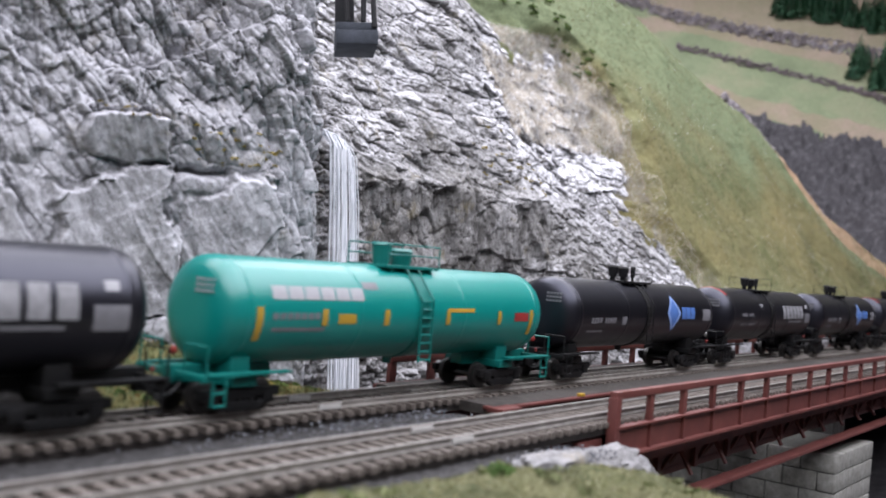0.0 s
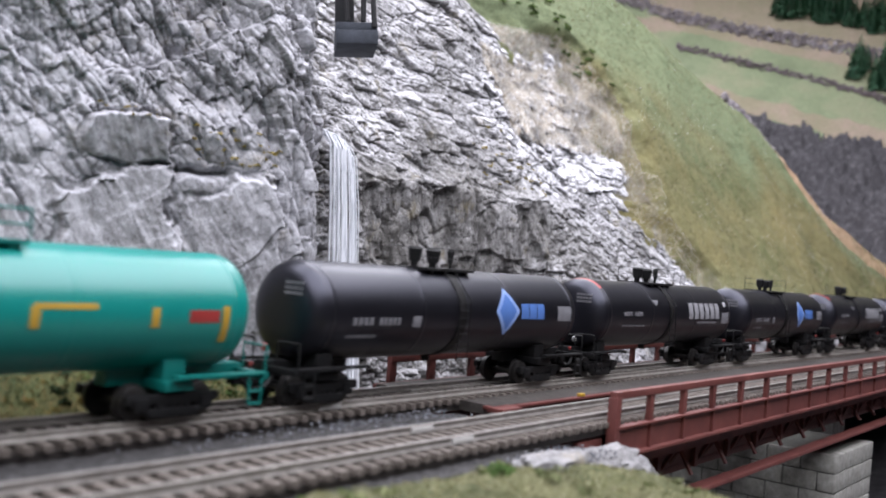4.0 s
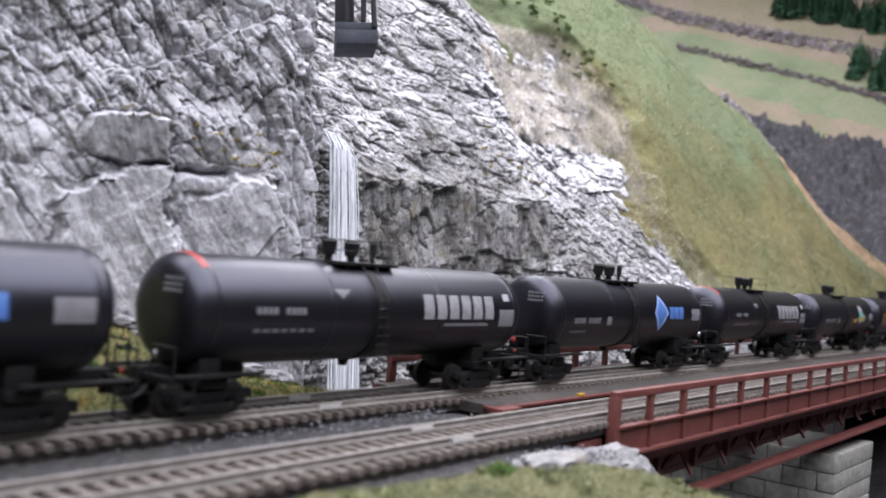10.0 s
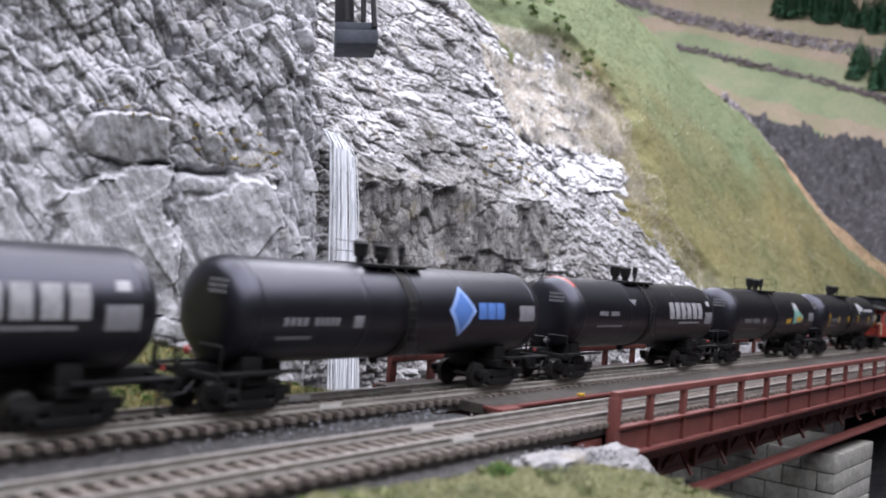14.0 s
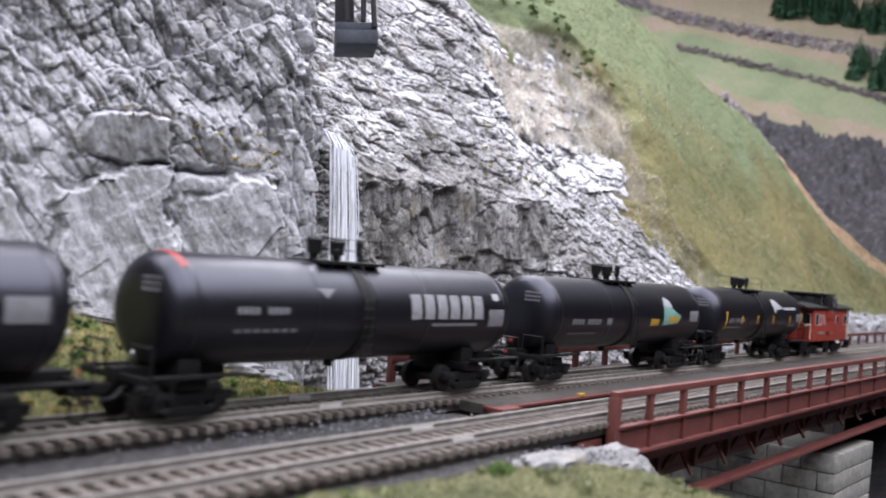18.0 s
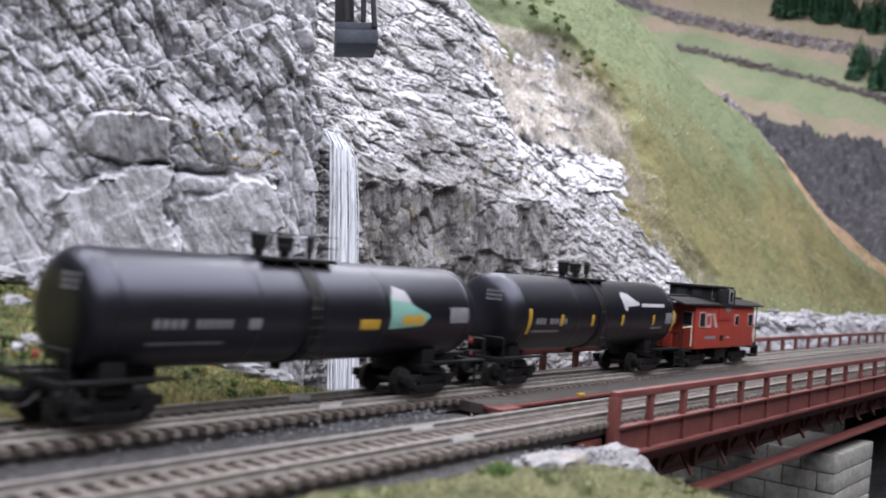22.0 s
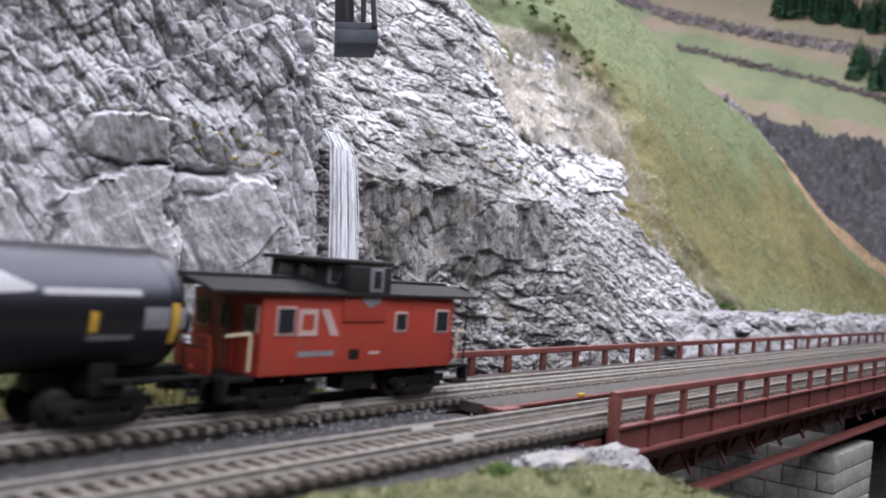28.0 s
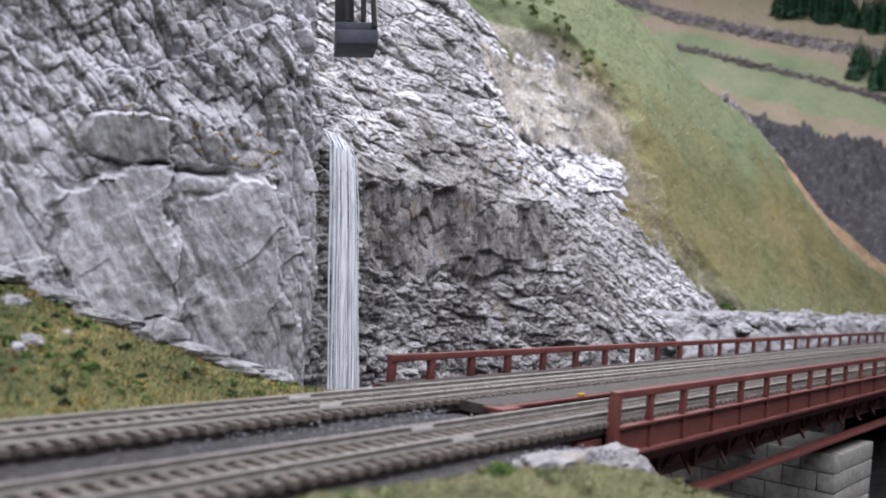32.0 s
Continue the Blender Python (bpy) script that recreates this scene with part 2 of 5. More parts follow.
FOAM_DARK = fibre("foam_dark", ((0.02, 0.04, 0.018), (0.04, 0.06, 0.025)))
FOAM_MOSS = fibre("foam_moss", ((0.12, 0.15, 0.06), (0.19, 0.21, 0.10), (0.27, 0.28, 0.15)))
BUSH = turf("bush_green", ((0.03, 0.07, 0.015), (0.06, 0.11, 0.03), (0.08, 0.13, 0.035), (0.05, 0.09, 0.03)), 3)
WALL_PAINT = stony("room_paint", [(0.3, grey(0.62)), (0.7, grey(0.7))], 200, 0.2)
# unseen walls and floor, kept dark to hold down reflections in the tanks
DARK_WALL = stony("dark_wall_paint", [(0.3, (0.08, 0.08, 0.088)), (0.7, (0.11, 0.11, 0.12))], 200, 0.2)
FLOOR_PAINT = stony("floor_paint", [(0.3, grey(0.04)), (0.7, grey(0.06))], 200, 0.2)


def water_film():
    m, nt, b = nodes_of("waterfall")
    v = place(nt)
    streak = tex(nt, v, 1.6, 3, 0.6, (1, 1, 0.03))
    nt.links.new(ramp(nt, streak, [(0.3, (0.55, 0.58, 0.62)), (0.6, (0.86, 0.88, 0.92))]), b.inputs["Base Color"])
    b.inputs["Roughness"].default_value = 0.25
    b.inputs["Subsurface Weight"].default_value = 0.0
    relief(nt, b, streak, 0.5, 0.8)
    return m


WATER = water_film()


# ---- mesh helpers (millimetres in, metres out) ----
def part(name, bm, material, parent=None, label="", smooth=True, at=None):
    for v in bm.verts:
        v.co *= MM
    me = bpy.data.meshes.new(name)
    bm.to_mesh(me)
    bm.free()
    if smooth:
        me.shade_smooth()
        me.set_sharp_from_angle(angle=radians(38))
    for m in material if isinstance(material, (list, tuple)) else (material,):
        me.materials.append(m)
    ob = new(name, me)
    if parent is not None:
        ob.parent = parent
    if at is not None:
        ob.location = Vector(at) * MM
    if label:
        ob["label"] = label
    return ob


def same_mesh(name, ob, parent, at, rz=0.0):
    o = new(name, ob.data)
    o.parent = parent
    o.location = Vector(at) * MM
    if rz:
        o.rotation_euler = (0, 0, radians(rz))
    return o


def thing(name, label, category, at=(0, 0, 0), group="", kind=""):
    ob = new(name)
    ob.location = Vector(at) * MM
    ob.empty_display_size = 0.01
    return tagged(ob, label, category, group, kind)


def box(bm, x0, y0, z0, x1, y1, z1, bevel=0.0, mat=0):
    r = bmesh.ops.create_cube(bm, size=1.0)
    vs = r["verts"]
    for v in vs:
        v.co = Vector(((x0 + x1) / 2 + v.co.x * (x1 - x0), (y0 + y1) / 2 + v.co.y * (y1 - y0), (z0 + z1) / 2 + v.co.z * (z1 - z0)))
    fs = list({f for v in vs for f in v.link_faces})
    for f in fs:
        f.material_index = mat
    if bevel:
        es = list({e for v in vs for e in v.link_edges})
        bmesh.ops.bevel(bm, geom=es, offset=bevel, segments=2, affect="EDGES", profile=0.6)
    return bm


def boxed(*a, **k):
    return box(bmesh.new(), *a, **k)


def rod(bm, p, q, r, n=8, r2=None):
    p, q = Vector(p), Vector(q)
    d = q - p
    res = bmesh.ops.create_cone(bm, cap_ends=True, segments=n, radius1=r, radius2=r if r2 is None else r2, depth=d.length)
    m = Matrix.Translation((p + q) / 2) @ d.to_track_quat("Z", "Y").to_matrix().to_4x4()
    bmesh.ops.transform(bm, matrix=m, verts=res["verts"])
    return bm


def rods(segs, r, n=8):
    bm = bmesh.new()
    for p, q in segs:
        rod(bm, p, q, r, n)
    return bm


def path_rods(pts, r, n=8):
    return rods(list(zip(pts[:-1], pts[1:])), r, n)


def lathe_x(profile, n=48):
    """Turn (x, radius) pairs round the x axis."""
    bm = bmesh.new()
    rings = []
    for x, r in profile:
        rings.append([bm.verts.new((x, r * math.cos(2 * math.pi * i / n), r * math.sin(2 * math.pi * i / n))) for i in range(n)] if r > 1e-6 else [bm.verts.new((x, 0, 0))])
    for a, b in zip(rings[:-1], rings[1:]):
        for i in range(n):
            j = (i + 1) % n
            if len(a) == 1:
                bm.faces.new((a[0], b[i], b[j]))
            elif len(b) == 1:
                bm.faces.new((a[i], b[0], a[j]))
            else:
                bm.faces.new((a[i], b[i], b[j], a[j]))
    bmesh.ops.recalc_face_normals(bm, faces=bm.faces)
    return bm


# ---- noise on arrays ----
def hash01(ix, iy, iz, k):
    h = (ix.astype(np.int64) * 374761393 + iy.astype(np.int64) * 668265263 + iz.astype(np.int64) * 2147483647 + k * 1274126177) & 0xFFFFFFFF
    h = ((h ^ (h >> 13)) * 1274126177) & 0xFFFFFFFF
    h = ((h ^ (h >> 16)) * 2246822519) & 0xFFFFFFFF
    return ((h ^ (h >> 15)) & 0xFFFFFF) / float(0xFFFFFF)


def vnoise(x, y, k=0):
    ix, iy = np.floor(x), np.floor(y)
    fx, fy = x - ix, y - iy
    fx, fy = fx * fx * (3 - 2 * fx), fy * fy * (3 - 2 * fy)
    z = np.zeros_like(ix)
    a, b = hash01(ix, iy, z, k), hash01(ix + 1, iy, z, k)
    c, d = hash01(ix, iy + 1, z, k), hash01(ix + 1, iy + 1, z, k)
    return (a + (b - a) * fx) * (1 - fy) + (c + (d - c) * fx) * fy


def fbm(x, y, octaves=5, k=0, gain=0.5):
    out, amp, tot = np.zeros_like(x), 1.0, 0.0
    for o in range(octaves):
        out += amp * (vnoise(x * 2 ** o + 17.3 * o, y * 2 ** o + 9.1 * o, k + o) - 0.5)
        tot += amp
        amp *= gain
    return out / tot * 2


def cells(x, y, k=0, tilt=1.0):
    """Broken blocks: each cell gets a height of its own and a slant. Returns height (-1..1 about) and the distance to the joint."""
    ix, iy = np.floor(x), np.floor(y)
    z = np.zeros_like(ix)
    best = np.full(x.shape, 9.0)
    second = np.full(x.shape, 9.0)
    high = np.zeros_like(x)
    for dx in (-1, 0, 1):
        for dy in (-1, 0, 1):
            cx, cy = ix + dx, iy + dy
            px, py = cx + hash01(cx, cy, z, k), cy + hash01(cx, cy, z, k + 1)
            qx, qy = x - px, y - py
            d = np.sqrt(qx * qx + qy * qy)
            h = (hash01(cx, cy, z, k + 2) * 2 - 1) + tilt * (qx * (hash01(cx, cy, z, k + 3) * 2 - 1) + qy * (hash01(cx, cy, z, k + 4) * 2 - 1))
            near = d < best
            second = np.where(near, best, np.minimum(second, d))
            high = np.where(near, h, high)
            best = np.where(near, d, best)
    return high, second - best


def sheet(name, pos, material, parent=None, label="", index=None, flip=False):
    """A grid of points (rows, columns, 3) in millimetres as one mesh."""
    nr, nc = pos.shape[:2]
    i = np.arange(nr * nc).reshape(nr, nc)
    q = np.stack([i[:-1, :-1], i[:-1, 1:], i[1:, 1:], i[1:, :-1]], -1).reshape(-1, 4)
    if flip:
        q = q[:, ::-1]
    me = bpy.data.meshes.new(name)
    me.vertices.add(nr * nc)
    me.vertices.foreach_set("co", (pos.reshape(-1, 3) * MM).astype(np.float32).ravel())
    me.loops.add(q.size)
    me.loops.foreach_set("vertex_index", q.ravel().astype(np.int32))
    me.polygons.add(len(q))
    me.polygons.foreach_set("loop_start", np.arange(0, q.size, 4, dtype=np.int32))
    me.polygons.foreach_set("loop_total", np.full(len(q), 4, dtype=np.int32))
    me.update(calc_edges=True)
    me.shade_smooth()
    for m in material if isinstance(material, (list, tuple)) else (material,):
        me.materials.append(m)
    if index is not None:
        me.polygons.foreach_set("material_index", index.ravel().astype(np.int32))
    ob = new(name, me)
    if parent is not None:
        ob.parent = parent
    if label:
        ob["label"] = label
    return ob


def smoothstep(a, b, x):
    t = np.clip((x - a) / (b - a), 0, 1)
    return t * t * (3 - 2 * t)


def curve_xy(knots, n):
    """A smooth line through plan points, evenly spaced: positions, outward normals (to the viewer's side) and arc lengths."""
    k = np.array(knots, float)
    pts = []
    for i in range(len(k) - 1):
        p0, p1, p2, p3 = k[max(i - 1, 0)], k[i], k[i + 1], k[min(i + 2, len(k) - 1)]
        for u in np.linspace(0, 1, 40, endpoint=False):
            pts.append(0.5 * (2 * p1 + (p2 - p0) * u + (2 * p0 - 5 * p1 + 4 * p2 - p3) * u * u + (3 * p1 - p0 - 3 * p2 + p3) * u ** 3))
    pts = np.array(pts + [k[-1]])
    s = np.concatenate([[0], np.cumsum(np.linalg.norm(np.diff(pts, axis=0), axis=1))])
    t = np.linspace(0, s[-1], n)
    p = np.stack([np.interp(t, s, pts[:, 0]), np.interp(t, s, pts[:, 1])], 1)
    g = np.gradient(p, axis=0)
    for _ in range(6):
        g[1:-1] = (g[:-2] + 2 * g[1:-1] + g[2:]) / 4
    g /= np.linalg.norm(g, axis=1)[:, None]
    return p, np.stack([g[:, 1], -g[:, 0]], 1), t


# ---- the room round the layout, out of view ----
def room():
    x0, x1, y0, y1, z0, z1 = -2600, 4200, -2600, 2600, -1100, CEILING * 1000
    for name, b in (("floor", (x0, y0, z0 - 60, x1, y1, z0)), ("ceiling", (x0, y0, z1, x1, y1, z1 + 60)),
                    ("wall_west", (x0 - 60, y0, z0, x0, y1, z1)), ("wall_east", (x1, y0, z0, x1 + 60, y1, z1)),
                    ("wall_south", (x0, y0 - 60, z0, x1, y0, z1)), ("wall_north", (x0, y1, z0, x1, y1 + 60, z1))):
        tagged(part(name, boxed(*b), FLOOR_PAINT if name == "floor" else WALL_PAINT if name == "ceiling" else DARK_WALL, smooth=False), kind="structure", label="unseen plain surface closing the layout room")


room()


# ---- terrain ----
def rotated(s, z, degrees):
    c, d = math.cos(radians(degrees)), math.sin(radians(degrees))
    return s * c + z * d, z * c - s * d


def facets(s, z, w, h, turn, seed, tilt=1.15, crown=0.45):
    """Chunks of rock as the upper hull of many tilted, slightly domed faces. Returns height and how far the next chunk lies below."""
    u, v = rotated(s, z, turn)
    x, y = u / w + fbm(u / (w * 1.6), v / (h * 1.6), 3, seed + 60) * 0.35, v / h + fbm(u / (w * 1.6), v / (h * 1.6), 3, seed + 70) * 0.35
    ix, iy = np.floor(x), np.floor(y)
    zero = np.zeros_like(ix)
    best, second = np.full(x.shape, -9.0), np.full(x.shape, -9.0)
    for dx in (-1, 0, 1):
        for dy in (-1, 0, 1):
            cx, cy = ix + dx, iy + dy
            qx, qy = x - cx - hash01(cx, cy, zero, seed), y - cy - hash01(cx, cy, zero, seed + 1)
            face = 0.8 * hash01(cx, cy, zero, seed + 2) + tilt * (qx * (hash01(cx, cy, zero, seed + 3) * 2 - 1) + qy * (hash01(cx, cy, zero, seed + 4) * 2 - 1)) - crown * (qx * qx + qy * qy)
            second = np.maximum(second, np.minimum(best, face))
            best = np.maximum(best, face)
    return best - best.mean(), best - second


def chunks(s, z, layers, seed, turn=0.0):
    """Broken rock in layers of (width, height, depth, joint depth): the joints are cut in where two chunks meet."""
    out = np.zeros_like(s)
    for i, (w, h, depth, joint) in enumerate(layers):
        high, gap = facets(s, z, w, h, turn + 9 * (i % 2), seed + 9 * i)
        fade = smoothstep(-0.3, 0.2, fbm(s / (w * 2.5), z / (h * 2.5), 3, seed + 40 + i))
        out += depth * high - joint * (0.25 + 0.75 * fade) * np.exp(-gap / 0.09)
    return out


def courses(s, z, layers, seed, turn=0.0):
    """Blocky rock: each stone has a level and a slant of its own, with a step and a dark joint to the next. Layers as for chunks."""
    out = np.zeros_like(s)
    for i, (w, h, depth, joint) in enumerate(layers):
        u, v = rotated(s, z, turn + 8 * (i % 2))
        k = 0.22
        x, y = u / w + fbm(u / w, v / h, 3, seed + 60 + i) * k, v / h + fbm(u / w, v / h, 3, seed + 70 + i) * k
        high, gap = cells(x, y, seed + 7 * i, 0.9)
        fade = smoothstep(-0.3, 0.2, fbm(s / (w * 2.5), z / (h * 2.5), 3, seed + 40 + i))
        out += depth * high - joint * (0.2 + 0.8 * fade) * (1 - smoothstep(0.0, 0.16, gap))
    return out


def rock_wall(name, knots, z_range, n, shape, material, label):
    """A rock face over a plan line; shape gives how far each point stands out and how pale it is."""
    p, nrm, s = curve_xy(knots, n[0])
    S, Z = np.meshgrid(s, np.linspace(*z_range, n[1]))
    X = np.tile(p[:, 0], (n[1], 1))
    out, paleness = shape(S, Z, X)
    pos = np.stack([X + nrm[None, :, 0] * out, p[None, :, 1] + nrm[None, :, 1] * out, Z + fbm(S / 9, Z / 9, 3, 33) * 1.2], -1)
    ob = sheet(name, pos, material)
    att = ob.data.attributes.new("paleness", "FLOAT", "POINT")
    att.data.foreach_set("value", paleness.astype(np.float32).ravel())
    return tagged(ob, label, "rock face", kind="structure"), pos


LEFT_KNOTS = [(110, 122), (170, 99), (228, 80), (262, 64), (290, 61), (309, 76), (325, 102), (340, 137), (366, 168)]
# slabs and blocks that stand out of the west cliff: x, z, half width, half height, depth, turn, slant along and up
SLABS = ((217, 47, 24, 35, 8, 14, 0.05, -0.25), (214, 92, 19, 10, 9, 3, 0.1, 0.35), (256, 42, 19, 37, 3, 4, 0.2, -0.1), (172, 54, 12, 26, 4, 24, -0.3, 0.2))


def west_shape(S, Z, X):
    high = smoothstep(84, 106, Z)
    out = chunks(S, Z, [(34, 58, 6.5, 1.6), (14, 27, 4.6, 2.0), (6.0, 12, 2.3, 1.3), (2.6, 5, 0.9, 0.5)], 11, 27)
    out *= 0.7 + 0.3 * high
    out += high * courses(S, Z, [(12, 26, 2.8, 1.0), (5, 12, 1.5, 0.7), (2.4, 5, 0.6, 0.3)], 17, 28)
    # narrow upright flutes beside the waterfall
    flute = smoothstep(276, 284, X) * (1 - smoothstep(88, 104, Z))
    out = out * (1 - 0.8 * flute) + flute * chunks(S, Z, [(9, 40, 4.0, 1.8), (4.5, 13, 2.4, 1.2), (2.2, 4, 0.8, 0.5)], 61, 6)
    for k, (bx, bz, rx, rz, depth, turn, ta, tb) in enumerate(SLABS):
        near = (np.abs(X - bx) < 1.6 * max(rx, rz)) & (np.abs(Z - bz) < 1.6 * max(rx, rz))
        s, z, x, o = S[near], Z[near], X[near], out[near]
        u, v = rotated(x - bx, z - bz, turn)
        q = np.maximum(np.abs(u / rx), np.abs(v / rz)) * 0.85 + np.hypot(u / rx, v / rz) * 0.15 + fbm(x / 22, z / 22, 5, 400 + k, 0.6) * 0.5
        edge = 1 - smoothstep(0.88, 0.98, q)
        step = facets(s, z, 26, 46, 32, 540 + k, 1.0, 0.1)[0]
        face = depth * (0.7 + ta * u / rx + tb * v / rz) + step * 2.4 + facets(s, z, 7, 20, 30, 580 + k)[0] * 0.9 + fbm(*[q / d for q, d in zip(rotated(s, z, 27), (4, 22))], 4, 500 + k) * 0.9 + o * 0.22
        under = np.exp(-((q - 1.03) / 0.07) ** 2) * smoothstep(14, 34, z)
        out[near] = o * (1 - edge) + edge * face - 1.6 * under * (1 - edge)
    # the shelf crack across the cliff, and the hollow above it
    out -= 7 * np.exp(-((Z - 82 - 0.04 * (X - 240)) / 1.7) ** 2) * smoothstep(228, 233, X) * (1 - smoothstep(250, 256, X))
    out -= 6 * smoothstep(226, 232, X) * (1 - smoothstep(254, 268, X)) * smoothstep(104, 116, Z)
    low = 1 - smoothstep(24, 36, Z)
    out = np.maximum(out, -2.0) * low + out * (1 - low) + fbm(S / 5, Z / 7, 4, 91, 0.6) * 0.7
    out -= 0.07 * np.clip(Z - 30, 0, 500) - 2
    # high left painted paler against the relief's own shade; flutes paler too
    paleness = 0.58 + 0.15 * high + 0.2 * smoothstep(272, 282, X) + 0.35 * high * (1 - smoothstep(215, 245, X)) + 0.4 * fbm(S / 40, Z / 40, 4, 95)
    return out, paleness


MID_KNOTS = [(340, 180), (366, 154), (388, 146), (410, 147), (440, 154), (500, 157), (560, 150), (630, 130), (700, 108), (760, 93), (830, 84), (930, 84)]


def gorge_shape(S, Z, X):
    right = smoothstep(600, 720, X + 0.25 * (Z - 60))
    Z0 = Z
    T = Z + 8 * fbm(S / 90, Z / 200, 2, 611)
    Z = Z + 16 * fbm(S / 75, Z / 200, 3, 611) + 12 * fbm(S / 18, Z / 60, 4, 613)
    columns = smoothstep(425, 445, X) * (1 - smoothstep(610, 660, X)) * smoothstep(46, 56, Z) * (1 - smoothstep(98, 106, Z))
    dips = smoothstep(640, 690, X) * (1 - smoothstep(105, 125, Z))
    rubble = chunks(S, T, [(46, 30, 4.0, 1.0)], 31) + courses(S, T, [(17, 8, 2.6, 2.2), (7.5, 4.2, 1.5, 1.6), (3.4, 2.4, 0.7, 0.8)], 37, -5)
    ledges = chunks(S, T, [(52, 30, 5.0, 1.6), (22, 12, 2.6, 1.6)], 71, -16) + courses(S, T, [(24, 11, 2.8, 2.0), (10, 6, 1.3, 0.8), (3.8, 2.8, 0.5, 0.25)], 77, -11)
    upper = smoothstep(104, 116, Z)
    blocks = rubble * (1 - upper) + ledges * upper
    pillars = chunks(S, T, [(34, 60, 5.0, 2.0)], 131) + courses(S, T, [(17, 38, 3.6, 3.4), (8, 17, 1.2, 1.8), (3.4, 6, 0.45, 0.4)], 137, 3)
    strata = chunks(S, T, [(70, 26, 4.0, 1.2), (26, 11, 2.0, 1.2)], 231, -40) + courses(S, T, [(16, 8, 2.0, 1.8), (7, 4.2, 1.3, 1.3), (3.2, 2.4, 0.7, 0.7)], 237, -40)
    out = blocks * (1 - columns) + pillars * columns
    out = out * (1 - dips) + strata * dips
    Z = 0.45 * Z0 + 0.55 * Z
    out += fbm(S / 4, Z / 4, 3, 92, 0.6) * 0.6
    left = 0.06 * Z + 5 * smoothstep(100, 116, Z) + 0.44 * np.clip(Z - 106, 0, 500)
    slope = np.clip(Z - 12, -300, 500) / 1.7
    out -= left * (1 - right) + slope * right
    # overhanging brow above the columns
    out += 2.5 * np.exp(-((Z - 106) / 7) ** 2) * (1 - right) * smoothstep(420, 440, X)
    # columns less pale: part dark wash, part the brow's shade put into colour
    paleness = 0.16 + 0.5 * smoothstep(108, 124, Z) * (1 - smoothstep(235, 300, Z)) + 0.32 * smoothstep(630, 730, X + 0.25 * (Z - 60)) - 0.5 * np.exp(-((X - 556) / 55) ** 2 - ((Z - 134) / 26) ** 2) + 0.12 * (1 - smoothstep(50, 70, Z)) - 0.3 * columns + 0.2 * right * smoothstep(105, 140, Z) + 0.45 * fbm(S / 45, Z / 45, 4, 96)
    return out, paleness


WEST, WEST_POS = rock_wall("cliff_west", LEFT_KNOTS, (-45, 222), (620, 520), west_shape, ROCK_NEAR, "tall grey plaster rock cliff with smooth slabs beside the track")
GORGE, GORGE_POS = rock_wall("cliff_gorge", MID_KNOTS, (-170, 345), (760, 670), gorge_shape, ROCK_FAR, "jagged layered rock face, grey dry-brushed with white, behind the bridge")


def green_hill():
    """The steep grass flank behind the bridge; its crest drops away along the line, its near edge dips under the rock."""
    nx, nh = 460, 300
    x = np.linspace(650, 2150, nx)
    crest = np.interp(x, [560, 983, 1103, 1200, 1269, 1339, 1396, 1512, 1677, 1800, 2150], [430, 380, 328, 306, 288, 226, 170, 136, 100, 70, 20])
    v = np.linspace(0, 1.35, nh)
    X, V = np.meshgrid(x, v)
    C = np.tile(crest, (nh, 1))
    up = np.minimum(V, 1.0)
    z = 4 + (C - 4) * up
    y = 78 + (z - 10) / 1.7 + np.maximum(V - 0.95, 0) * 500
    z = z - np.maximum(V - 1.0, 0) * 260
    edge = np.interp(z, [0, 22, 56, 83, 111, 170, 217, 249, 270, 300, 420], [862, 846, 812, 782, 760, 778, 788, 764, 738, 700, 640])
    rough = fbm(X / 90, V * 4, 5, 71) * 6 + fbm(X / 12, z / 12, 4, 75) * 1.6
    back = np.clip((edge + 38 - X) / 60 + fbm(X / 22, z / 22, 4, 77) * 0.35, -0.4, 8) * 26
    pos = np.stack([X, y - rough + back, z + rough * 0.4], -1)
    xm, vm = X[:-1, :-1], V[:-1, :-1] + fbm(X / 60, V * 8, 3, 79)[:-1, :-1] * 0.03
    path = (vm > np.interp(xm, [1290, 1339, 1500, 1700], [0.97, 0.80, 0.70, 0.57])) & (xm > 1300)
    ob = sheet("hillside", pos, [TURF_HILL, EARTH], index=path.astype(int))
    att = ob.data.attributes.new("lush", "FLOAT", "POINT")
    att.data.foreach_set("value", np.clip(smoothstep(0.5, 0.78, V + 0.3 * fbm(X / 110, V * 4, 4, 80)) + 0.4 * (1 - smoothstep(0.04, 0.22, V)) + 0.05, 0, 1).astype(np.float32).ravel())
    tagged(ob, "steep olive-green turf hillside above the bridge", "hillside", kind="structure")
    return pos, edge + 38


HILL_POS, HILL_EDGE = green_hill()

# The far slope: d runs up it away from the viewer, l along it.
G2, E2 = (math.sin(radians(70)), math.cos(radians(70))), (math.cos(radians(70)), -math.sin(radians(70)))


def far_point(l, d, dz=0.0):
    return (d * G2[0] + l * E2[0], -244.4 + d * G2[1] + l * E2[1], d - 1640 + dz)


WALL_1 = ((-190, 2225), (-60, 2188), (60, 2150), (150, 2121), (245, 2085), (420, 2030))
WALL_2 = ((-480, 2440), (-365, 2389), (-200, 2319), (-65, 2282), (60, 2248), (250, 2200), (420, 2160))
DARK_TOP = ((-200, 2090), (-36, 2050), (65, 2015), (238, 1977), (420, 1940))


def on_line(line, l):
    k = np.array(line, float)
    return np.interp(l, k[:, 0], k[:, 1])


